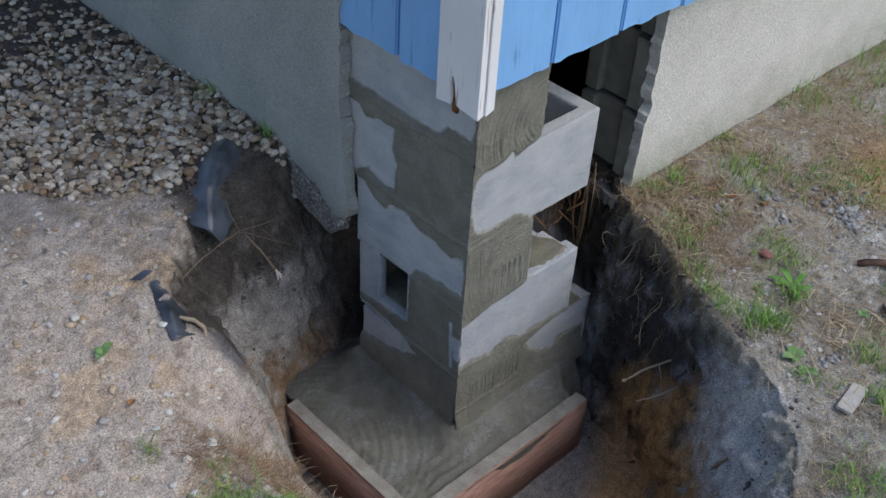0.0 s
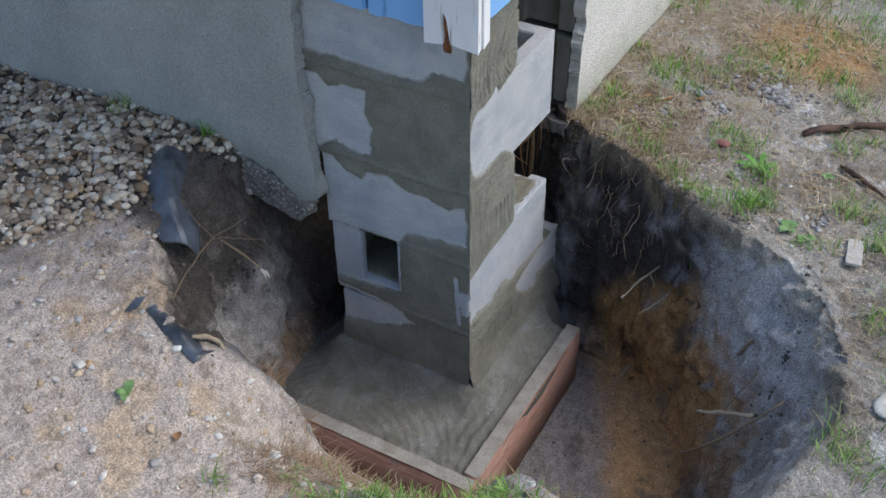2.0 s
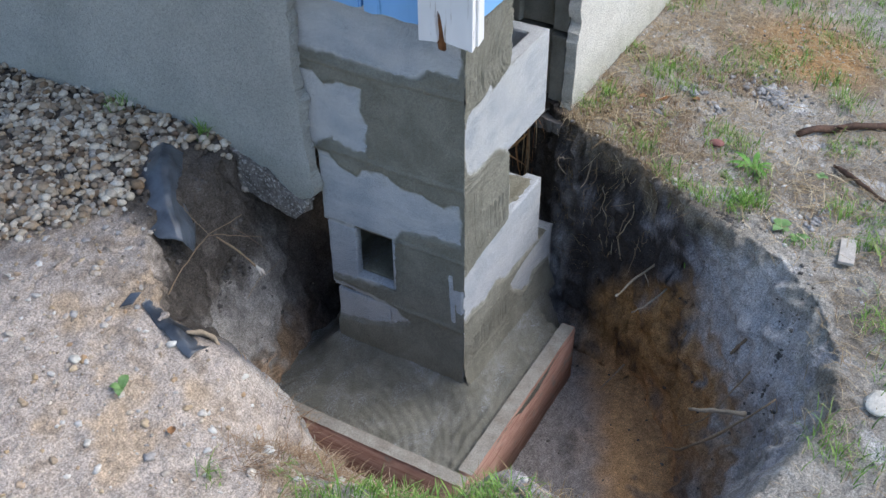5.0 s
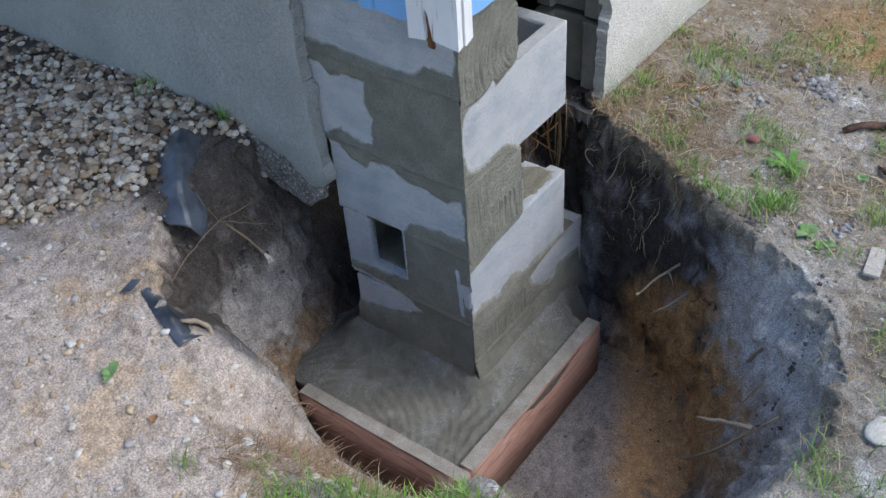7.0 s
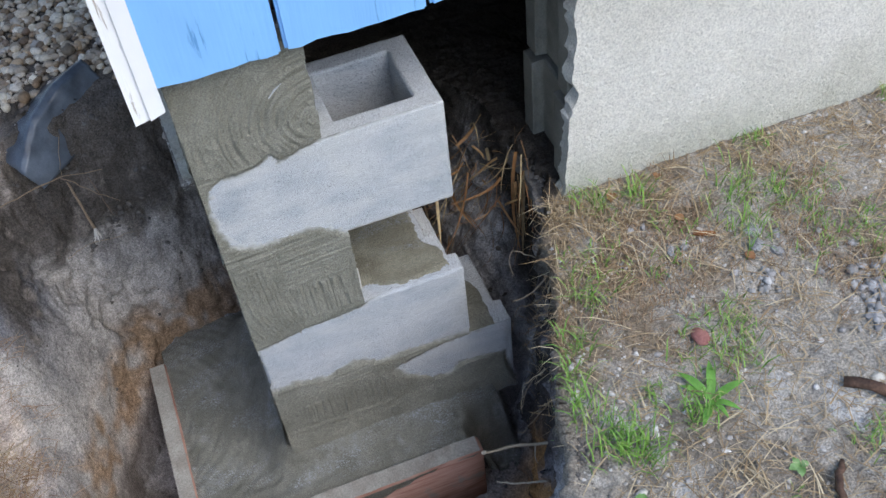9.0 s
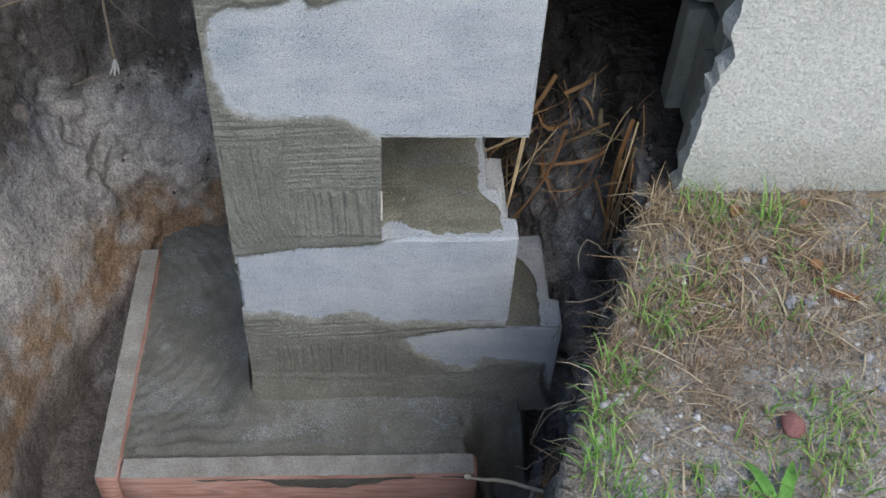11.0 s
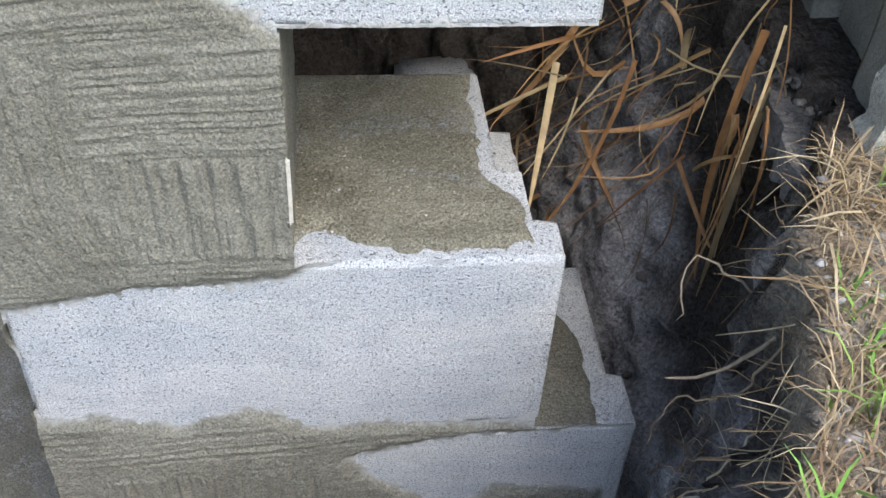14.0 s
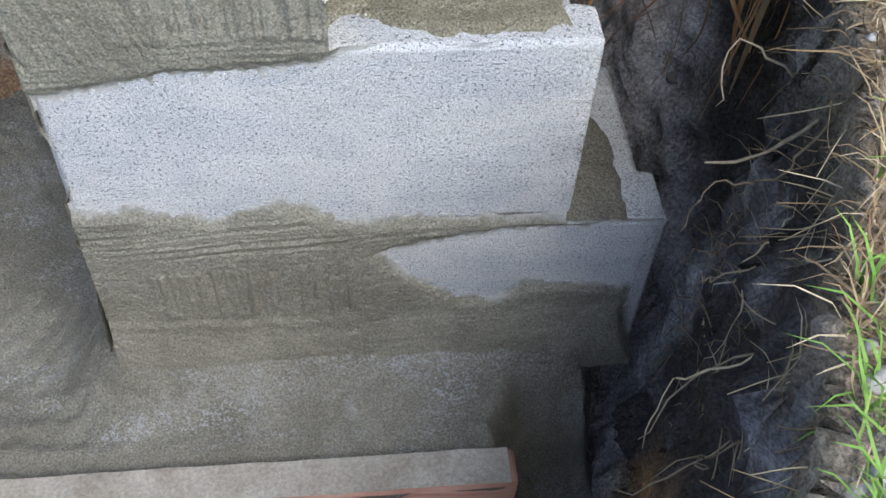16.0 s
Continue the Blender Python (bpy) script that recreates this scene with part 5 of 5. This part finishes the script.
q = tufts([(-0.455, 0.14, 0.02, 60), (-0.46, 0.05, 0.02, 80), (-0.45, 0.22, 0.015, 40), (-0.52, -0.04, 0.035, 190), (-0.50, -0.13, 0.03, 170), (-0.54, -0.20, 0.03, 120), (-0.56, 0.02, 0.03, 90), (-0.64, -0.06, 0.03, 80), (-0.50, 0.05, 0.02, 70), (-0.66, 0.07, 0.025, 150), (-0.62, 0.01, 0.03, 220), (-0.56, -0.01, 0.03, 240), (-0.58, 0.05, 0.03, 160)], 251)
tagged(new("root_litter", blades("root_litter", q, g.uniform(0.02, 0.06, len(q)), g.uniform(0.0008, 0.002, len(q)), 1.0, DEAD_ROOT, 252, True)), "matted brown dead roots on the pit edge", "dead roots", kind="stuff")
p = scatter(16000, 0.3, 1.5, -1.0, 0.02, lambda x, y: outside(x, y) * (0.12 + smooth(0.05, 0.45, fbm(x, y, 0, 6, 3, 261))), 262)
r = 0.0012 + 0.0065 * g.uniform(0, 1, len(p)) ** 5
tagged(new("pale_crumbs", many_lumps("pale_crumbs", p, r, PALE_BITS, 263, 1, 0.5, 0.4)), "pale dusty crumbs among the thin grass", "soil crumbs", kind="stuff")

q = scatter(4200, 0.42, 1.5, -0.95, 0.02, lambda x, y: turf(x, y) * (0.2 + 0.8 * smooth(-0.1, 0.3, fbm(x, y, 0, 6, 3, 271))), 272)
q[:, 2] += 0.004
tagged(new("straw_pieces", blades("straw_pieces", q, g.uniform(0.025, 0.085, len(q)), g.uniform(0.0012, 0.0026, len(q)), 1.0, STRAW, 273, True)), "long bleached straws lying over the turf", "dead grass", kind="stuff")
q = scatter(9000, 0.42, 1.1, -0.42, 0.02, lambda x, y: turf(x, y) * smooth(0.0, 0.3, fbm(x, y, 0, 9, 3, 281)), 282)
tagged(new("thatch", blades("thatch", q, g.uniform(0.008, 0.022, len(q)), g.uniform(0.0008, 0.0018, len(q)), 1.1, DEAD_ROOT, 283)), "short brown thatch between the grass", "dead grass", kind="stuff")
for x, y, sx, sy, a in ((0.735, -0.165, 0.016, 0.007, 1.3), (0.69, -0.10, 0.009, 0.006, 0.4), (0.715, -0.10, 0.010, 0.005, 1.2), (0.76, -0.17, 0.010, 0.006, 0.2), (0.88, -0.215, 0.015, 0.012, 0.7), (0.91, -0.235, 0.013, 0.009, 2.0), (0.93, -0.20, 0.016, 0.011, 1.1), (0.895, -0.18, 0.020, 0.014, 0.3)):
    ob = tagged(new("soil_clod", lump("soil_clod", (sx, sy, 0.006), GREY_CLOD, 0.4, int(999 * x), 3, 2.4)), "flat grey crumbling clod on the turf", "soil clod", "grey clods on the turf")
    ob.location = on_ground(x, y, 0.003)
    ob.rotation_euler = (0.1, 0.1, a)
ob = tagged(new("wood_splinter", board("wood_splinter", (0.040, 0.010, 0.006), ROT, 0.0015, 0.01, 3, 0.003)), "small rusty-brown splinter of rotten wood", "wood chip")
ob.location = on_ground(0.81, -0.155, 0.005)
ob.rotation_euler = (0, 0, -0.5)

# hanging rootlets below the turf edge
gr = np.random.default_rng(51)
verts, faces, count = [], [], 0
for i in range(90):
    t = gr.uniform(0, 1)
    x = float(np.interp(t, [0, 0.3, 0.6, 1], [0.585, 0.52, 0.475, 0.42]))
    y = float(np.interp(t, [0, 0.3, 0.6, 1], [0.02, -0.12, -0.28, -0.45]))
    a = np.array([x + 0.01, y, float(ground_level(x, y)) - 0.015 - 0.08 * gr.uniform() ** 2])
    d = np.array([-gr.uniform(0.01, 0.05), gr.normal(0, 0.025), -gr.uniform(-0.01, 0.05)])
    me = tube("r", [a, a + d * 0.5 + gr.normal(0, 0.005, 3), a + d + gr.normal(0, 0.008, 3)], [0.0008, 0.0004], ROOT, 3, 0, i, 4)
    v = np.array([q.co[:] for q in me.vertices])
    faces += [[k + count for k in f.vertices] for f in me.polygons]
    verts.append(v)
    count += len(v)
    bpy.data.meshes.remove(me)
tagged(new("rootlets", mesh_of("rootlets", np.concatenate(verts), faces, STRAW)), "fine hanging rootlets in the side of the pit", "roots", kind="stuff")

# long brown straw slumped into the gap behind the pier
gr = np.random.default_rng(55)
n = 115
q = np.stack([gr.uniform(0.42, 0.60, n), gr.uniform(0.16, 0.30, n), gr.uniform(0.29, 0.50, n)], 1)
q[:18] = np.stack([gr.normal(0.574, 0.009, 18), gr.uniform(0.10, 0.15, 18), gr.uniform(0.42, 0.58, 18)], 1)
bundle = thing("brown_straw", (0.54, 0.2, 0.35), "tangle of rust-brown straw hanging behind the pier", "dead grass")
for i in range(n):
    d = np.array([gr.normal(-0.01, 0.055), gr.normal(-0.02, 0.03), gr.normal(-0.03, 0.05)])
    if i % 5 > 1:
        d = np.array([gr.normal(-0.05, 0.035), gr.normal(-0.01, 0.02), gr.normal(-0.06, 0.035)]) * gr.uniform(0.8, 1.7)
    if i < 18:
        d = np.array([gr.normal(-0.005, 0.02), gr.normal(-0.005, 0.012), gr.uniform(-0.26, -0.07)])
    w = np.cross(d, gr.normal(0, 1, 3))
    w = w / (np.linalg.norm(w) + 1e-6) * gr.choice([0.0006, 0.0010, 0.0016, 0.0023, 0.0034], p=[0.3, 0.28, 0.2, 0.14, 0.08])
    fold = np.cross(w, d) / (np.linalg.norm(d) + 1e-6) * 0.5
    bend = gr.normal(0, 0.011, 3)
    verts = []
    for t, b in zip(np.linspace(0, 1, 6), (1.0, 1.0, 0.95, 0.85, 0.6, 0.15)):
        c = q[i] + d * t + bend * 4 * t * (1 - t)
        verts += [c - w * b, c + fold * b, c + w * b]
    faces = [(3 * k + j, 3 * k + j + 1, 3 * k + j + 4, 3 * k + j + 3) for k in range(5) for j in (0, 1)]
    part("straw", mesh_of("straw", np.array(verts), faces, RUST_STRAW), bundle)

# ---- sticks, roots and single finds ----


def stick(name, points, radii, mat, label, category, seed=0, jitter=0.0, sides=7, group=""):
    return tagged(new(name, tube(name, points, radii, mat, sides, jitter, seed)), label, category, group)


twig = thing("twig", (0.39, -0.27, 0.18), "pale bare twig sticking out of the pit bank", "twig")
part("stem", tube("stem", [(0.46, -0.305, 0.213), (0.39, -0.275, 0.20), (0.325, -0.25, 0.178)], [0.0035, 0.003, 0.0024], TWIG, 7, 0.002, 2), twig)
part("knot", lump("knot", (0.006, 0.004, 0.0045), TWIG, 0.3, 3, 2), twig).location = (0.327, -0.251, 0.180)
part("side_twig", tube("side_twig", [(0.415, -0.285, 0.204), (0.408, -0.30, 0.185), (0.412, -0.302, 0.165)], [0.0016, 0.0008], TWIG, 5), twig)
stick("twig", [(0.43, -0.345, 0.165), (0.37, -0.32, 0.15), (0.332, -0.292, 0.136)], [0.0026, 0.002, 0.0015], TWIG, "short forked dry twig in the pit bank", "twig", 4, 0.002)
stick("twig", [(0.375, -0.28, -0.085), (0.33, -0.262, -0.105), (0.29, -0.248, -0.118)], [0.003, 0.0025, 0.0015], TWIG, "pale broken twig lying low on the bank", "twig", 5, 0.001)
stick("root", [(0.50, -0.27, 0.385), (0.47, -0.33, 0.365), (0.455, -0.39, 0.345), (0.438, -0.435, 0.35), (0.45, -0.46, 0.36)], [0.0035, 0.005, 0.0055, 0.005, 0.002], ROOT, "crooked brown root under the turf edge", "root", 6, 0.003)
stick("root", [(0.09, -0.645, 0.19), (0.10, -0.58, 0.155), (0.11, -0.52, 0.12)], [0.006, 0.005, 0.004], TWIG, "stout pale root in the front bank", "root", 7, 0.003)
stick("root", [(0.05, -0.70, 0.30), (0.02, -0.60, 0.16), (0.05, -0.53, 0.05), (0.10, -0.49, -0.02)], [0.002, 0.0035, 0.003, 0.0015], ROOT, "thin root running down the front bank", "root", 8, 0.004)
stick("root", [(0.19, -0.62, 0.22), (0.13, -0.56, 0.10), (0.16, -0.50, 0.0)], [0.002, 0.002, 0.001], ROOT, "hair-thin root on the orange clay", "root", 9, 0.004)
stick("root", [(0.275, -0.60, 0.27), (0.255, -0.565, 0.20), (0.28, -0.545, 0.16)], [0.004, 0.004, 0.002], ROOT, "root loop beside a dark hollow", "root", 10, 0.003)
stick("root", [(0.565, -0.07, 0.425), (0.53, -0.075, 0.385), (0.50, -0.08, 0.365), (0.465, -0.078, 0.357)], [0.0014, 0.0015, 0.0013, 0.0009], TWIG, "long pale root reaching out of the turf", "root", 11, 0.002)
for i, (a, b, c) in enumerate([((0.51, -0.16, 0.36), (0.47, -0.15, 0.32), (0.45, -0.155, 0.33)), ((0.51, -0.20, 0.33), (0.45, -0.20, 0.27), (0.41, -0.22, 0.22)), ((0.50, -0.22, 0.31), (0.45, -0.25, 0.25), (0.40, -0.24, 0.18)), ((0.54, -0.02, 0.38), (0.50, 0.0, 0.40), (0.485, -0.03, 0.36)),
                               ((0.49, -0.25, 0.30), (0.44, -0.26, 0.27), (0.43, -0.28, 0.30)), ((0.52, -0.12, 0.35), (0.50, -0.13, 0.30), (0.49, -0.11, 0.25))]):
    stick("root", [a, b, c], [0.0011, 0.0009, 0.0005], TWIG if i % 2 else ROOT, "thin wiry root hanging in the pit", "root", 20 + i, 0.006, 5, "wiry roots in the pit side")
for i, (a, b, c, d) in enumerate([((0.535, -0.09, 0.40), (0.50, -0.10, 0.36), (0.47, -0.09, 0.345), (0.455, -0.10, 0.30)), ((0.52, -0.14, 0.37), (0.49, -0.13, 0.31), (0.495, -0.15, 0.25), (0.47, -0.16, 0.20)),
                                  ((0.515, -0.12, 0.33), (0.485, -0.11, 0.30), (0.47, -0.12, 0.31), (0.462, -0.105, 0.28)), ((0.50, -0.21, 0.36), (0.46, -0.22, 0.33), (0.43, -0.20, 0.27), (0.42, -0.22, 0.22))]):
    stick("root", [a, b, c, d], [0.0012, 0.0010, 0.0007, 0.0004], STRAW if i % 2 else ROOT, "thin curling root hanging from the turf edge", "root", 40 + i, 0.008, 5, "curling roots below the turf")
branch = thing("branch", on_ground(0.98, -0.62), "dark weathered branch lying on the grass", "branch")
part("stem", tube("stem", [on_ground(0.865, -0.50, 0.008), on_ground(0.95, -0.585, 0.012), on_ground(1.03, -0.69, 0.010), on_ground(1.12, -0.80, 0.012), on_ground(1.22, -0.95, 0.01)], [0.009, 0.010, 0.009, 0.010, 0.007], DARK_STICK, 8, 0.006, 3), branch)
part("stub", tube("stub", [on_ground(0.95, -0.585, 0.014), on_ground(0.93, -0.60, 0.028)], [0.005, 0.003], DARK_STICK, 6), branch)
stick("branch", [on_ground(0.785, -0.615, 0.006), on_ground(0.752, -0.655, 0.012), on_ground(0.735, -0.70, 0.008), on_ground(0.685, -0.77, 0.01)], [0.004, 0.007, 0.006, 0.004], DARK_STICK, "short crooked dark branch on the soil", "branch", 12, 0.005)
chip = thing("wood_chip", on_ground(0.49, -0.715), "flat pale offcut of wood on the soil", "wood chip")
b = part("offcut", board("offcut", (0.100, 0.034, 0.007), PALE_WOOD, 0.0008, 0.02, 4, 0.0012), chip)
b.matrix_basis = Matrix.Translation(Vector(on_ground(0.452, -0.726, 0.007)) ) @ Matrix.Rotation(radians(8), 4, "Z") @ Matrix.Rotation(radians(4), 4, "Y")
ob = tagged(new("limestone", lump("limestone", (0.036, 0.028, 0.007), PALE_STONE, 0.35, 5, 3, 2.0)), "flat cream-white stone on the grass", "stone")
ob.location = on_ground(0.03, -0.885, 0.008)
ob = tagged(new("red_stone", lump("red_stone", (0.015, 0.019, 0.008), RED_STONE, 0.2, 6, 3, 1.4)), "dull red stone on the grey soil", "stone")
ob.location = on_ground(0.695, -0.342, 0.007)
for x, y, s in ((0.92, -0.515, 0.012), (0.475, -0.552, 0.010), (0.53, -0.60, 0.008), (-0.70, 0.44, 0.012), (-0.60, 0.12, 0.011), (-0.63, 0.06, 0.012), (-0.66, 0.16, 0.009), (-0.56, 0.33, 0.012), (-0.82, 0.30, 0.009), (-0.52, 0.20, 0.010), (0.60, -0.62, 0.009), (0.86, -0.62, 0.009), (-0.58, -0.15, 0.010)):
    ob = tagged(new("pale_pebble", lump("pale_pebble", (s, s * 0.72, s * 0.45), PALE_STONE, 0.4, int(1000 * abs(x)), 3, 1.3)), "smooth white pebble lying loose", "pebble", "loose white pebbles")
    ob.location = on_ground(x, y, s * 0.2)
    ob.rotation_euler = (0, 0, 7 * x)


def leafy(name, x, y, n, size, mat, label, seed, lift=0.3, broad=0.36):
    """A low rosette of broad leaves, each a part."""
    rng = random.Random(seed)
    plant = thing(name, on_ground(x, y), label, "plant")
    for i in range(n):
        a, l = 2 * math.pi * i / n + rng.uniform(-0.4, 0.4), size * rng.uniform(0.7, 1.2)
        verts, faces = [], []
        for s in range(7):
            t = s / 6
            w = broad * l * math.sin(math.pi * (0.08 + 0.92 * t) ** 0.9)
            z = l * (lift * math.sin(2.4 * t) + 0.05)
            for k in (-1, 0, 1):
                verts.append((l * t, k * w, z + abs(k) * 0.12 * w))
        for s in range(6):
            for k in (0, 1):
                faces.append((3 * s + k, 3 * s + k + 1, 3 * s + k + 4, 3 * s + k + 3))
        leaf = part("leaf", mesh_of("leaf", verts, faces, mat), plant)
        leaf.matrix_basis = Matrix.Translation(plant.location) @ Matrix.Rotation(a, 4, "Z")
    return plant


leafy("broadleaf_weed", 0.46, -0.575, 6, 0.030, LEAF, "low weed with pale broad leaves beside the pit", 3)
leafy("broadleaf_weed", 0.445, -0.615, 4, 0.026, LEAF, "low weed with pale broad leaves beside the pit", 4)
leafy("plantain", 0.655, -0.45, 7, 0.060, LEAF_GREEN, "weed with long narrow green leaves", 5, 0.22, 0.11)
leafy("seedling", -0.70, 0.33, 3, 0.026, LEAF, "small green seedling in the sand", 6, 0.5)
leafy("seedling", 0.72, -0.60, 4, 0.022, LEAF, "small green seedling on grey soil", 7)
for x, y, a, s in ((0.69, -0.025, 0.5, 0.022), (0.80, 0.0, 2.0, 0.018), (0.86, -0.24, 1.0, 0.02), (-0.60, -0.17, 2.2, 0.014), (-0.72, 0.20, 0.3, 0.018), (0.78, -0.10, 2.6, 0.02)):
    lf = thing("fallen_leaf", on_ground(x, y), "curled brown fallen leaf", "leaf", "fallen leaves")
    v = [(s * u, 0.45 * s * w * math.sin(math.pi * (0.1 + 0.85 * u)), 0.004 + 0.25 * s * w * w + 0.1 * s * math.sin(3 * u)) for u in np.linspace(0, 1, 6) for w in (-1, 0, 1)]
    f = [(3 * i + k, 3 * i + k + 1, 3 * i + k + 4, 3 * i + k + 3) for i in range(5) for k in (0, 1)]
    part("blade", mesh_of("blade", v, f, DRY_LEAF), lf).matrix_basis = Matrix.Translation(lf.location) @ Matrix.Rotation(a * 2, 4, "Z")

# ---- torn landscape fabric at the edge of the gravel ----


def sheet(name, rows, mat, label, category, wrinkle, seed, n=26):
    """A limp sheet swept over rows of points; made thin but solid."""
    rows = np.array(rows, float)
    t = np.linspace(0, len(rows) - 1, n)
    line = np.stack([np.stack([np.interp(t, range(len(rows)), rows[:, c, a]) for a in range(3)], 1) for c in range(rows.shape[1])], 1)
    u = np.linspace(0, rows.shape[1] - 1, n)
    grid = np.stack([np.stack([np.interp(u, range(rows.shape[1]), line[i, :, a]) for a in range(3)], 1) for i in range(n)])
    for _ in range(4):
        grid[1:-1] = (grid[:-2] + 2 * grid[1:-1] + grid[2:]) / 4
        grid[:, 1:-1] = (grid[:, :-2] + 2 * grid[:, 1:-1] + grid[:, 2:]) / 4
    w = fbm(grid[..., 0] * 1.0, grid[..., 1], grid[..., 2], 26, 3, seed)
    grid = grid + wrinkle * w[..., None] * np.array((0.5, -0.4, 0.8))
    idx = np.arange(n * n).reshape(n, n)
    quads = np.stack([idx[:-1, :-1], idx[1:, :-1], idx[1:, 1:], idx[:-1, 1:]], -1).reshape(-1, 4)
    ob = tagged(new(name, mesh_of(name, grid.reshape(-1, 3), quads, mat)), label, category)
    m = ob.modifiers.new("thickness", "SOLIDIFY")
    m.thickness = 0.0012
    return ob


def near_ground(rows):
    """Rows of (x, y, height above the ground) as places."""
    return [[on_ground(*p) for p in row] for row in rows]


sheet("weed_fabric", [[(-0.16, 0.735, 0.575), (-0.155, 0.69, 0.605), (-0.145, 0.675, 0.60), (-0.11, 0.63, 0.53)],
                      [(-0.25, 0.695, 0.565), (-0.222, 0.637, 0.603), (-0.210, 0.622, 0.597), (-0.165, 0.60, 0.515)],
                      [(-0.335, 0.635, 0.548), (-0.283, 0.580, 0.575), (-0.272, 0.568, 0.567), (-0.230, 0.555, 0.475)],
                      [(-0.352, 0.545, 0.520), (-0.330, 0.510, 0.515), (-0.322, 0.502, 0.508), (-0.300, 0.500, 0.465)]], LINER, "torn black landscape fabric folded up beside the gravel", "weed fabric", 0.007, 301, 40)
sheet("weed_fabric", near_ground([[(-0.530, 0.43, 0.004), (-0.515, 0.42, 0.010), (-0.490, 0.41, 0.003)], [(-0.556, 0.355, 0.004), (-0.535, 0.35, 0.012), (-0.495, 0.345, 0.003)], [(-0.570, 0.285, 0.004), (-0.545, 0.28, 0.010), (-0.505, 0.28, 0.003)]]),
      LINER, "scrap of black landscape fabric hanging over the bank", "weed fabric", 0.014, 307, 18)
sheet("weed_fabric", near_ground([[(-0.525, 0.46, 0.006), (-0.51, 0.445, 0.012)], [(-0.56, 0.455, 0.010), (-0.545, 0.435, 0.018)]]), LINER, "small black fabric flap on the sand", "weed fabric", 0.005, 309, 8)
TWIG_LINES = [([(-0.446, 0.452, 0.462), (-0.35, 0.472, 0.485), (-0.26, 0.488, 0.488), (-0.18, 0.462, 0.50)], 0.0023), ([(-0.26, 0.488, 0.488), (-0.21, 0.445, 0.47), (-0.165, 0.42, 0.445)], 0.0016), ([(-0.235, 0.60, 0.54), (-0.25, 0.54, 0.51), (-0.26, 0.488, 0.488)], 0.0016), ([(-0.21, 0.47, 0.485), (-0.195, 0.425, 0.455), (-0.185, 0.40, 0.43)], 0.0013), ([(-0.30, 0.37, 0.385), (-0.24, 0.375, 0.40), (-0.16, 0.38, 0.39)], 0.0011)]
for pts, rad in TWIG_LINES:
    rad = 0.62 * rad
    stick("twig", pts, [rad, rad, rad * 0.5], ROOT, "thin brown twig lying below the fabric", "twig", int(rad * 1e6), 0.003, 5, "twigs below the fabric")
stick("frayed_root", [(-0.252, 0.478, 0.482), (-0.24, 0.43, 0.45), (-0.229, 0.395, 0.415)], [0.0022, 0.0024, 0.0028], ROOT, "brown root with a pale frayed end", "root", 33, 0.001)
for i, (dx, dy) in enumerate(((-0.008, -0.020), (0.0, -0.024), (0.007, -0.018))):
    stick("root_fibre", [(-0.229, 0.396, 0.416), (-0.229 + 0.6 * dx, 0.396 + 0.6 * dy, 0.407), (-0.229 + dx, 0.396 + dy, 0.401)], [0.0026, 0.0022, 0.0008], PALE_WOOD, "pale frayed wood fibre at the root end", "root", 35 + i, 0.001, 6, "frayed fibres of the root")
stick("curled_root", [on_ground(-0.525, 0.325, 0.012), on_ground(-0.505, 0.31, 0.016), on_ground(-0.49, 0.295, 0.012), on_ground(-0.495, 0.275, 0.006)], [0.004, 0.005, 0.0055, 0.004], TWIG, "curled pale root stub at the sand edge", "root", 34, 0.002)
for i, (a, b) in enumerate([((-0.57, 0.03), (-0.44, 0.11)), ((-0.54, -0.03), (-0.46, 0.06)), ((-0.60, 0.0), (-0.50, -0.06)), ((-0.53, -0.30), (-0.46, -0.27))]):
    stick("twig", [on_ground(*a, 0.008), on_ground((a[0] + b[0]) / 2, (a[1] + b[1]) / 2, 0.016), (b[0], b[1], on_ground(*b)[2] + 0.02)], [0.002, 0.0017, 0.001], TWIG, "dry pale twig on the front bank", "twig", 60 + i, 0.004, 5, "twigs on the front bank")
stick("splinter", [(-0.31, -0.16, -0.15), (-0.265, -0.11, -0.13)], [0.006, 0.004], TWIG, "split wood scrap on the pit floor", "wood scrap", 71, 0.002)
# a concrete offcut under the house, seen through the gap of the pier
ob = tagged(new("concrete_offcut", board("concrete_offcut", (0.085, 0.07, 0.11), BLOCK, 0.006, 0.02, 8, 0.004)), "pale concrete offcut lying under the house", "concrete offcut")
ob.location = on_ground(0.352, 0.45, 0.045)
ob.rotation_euler = (0.1, 0, 0.1)
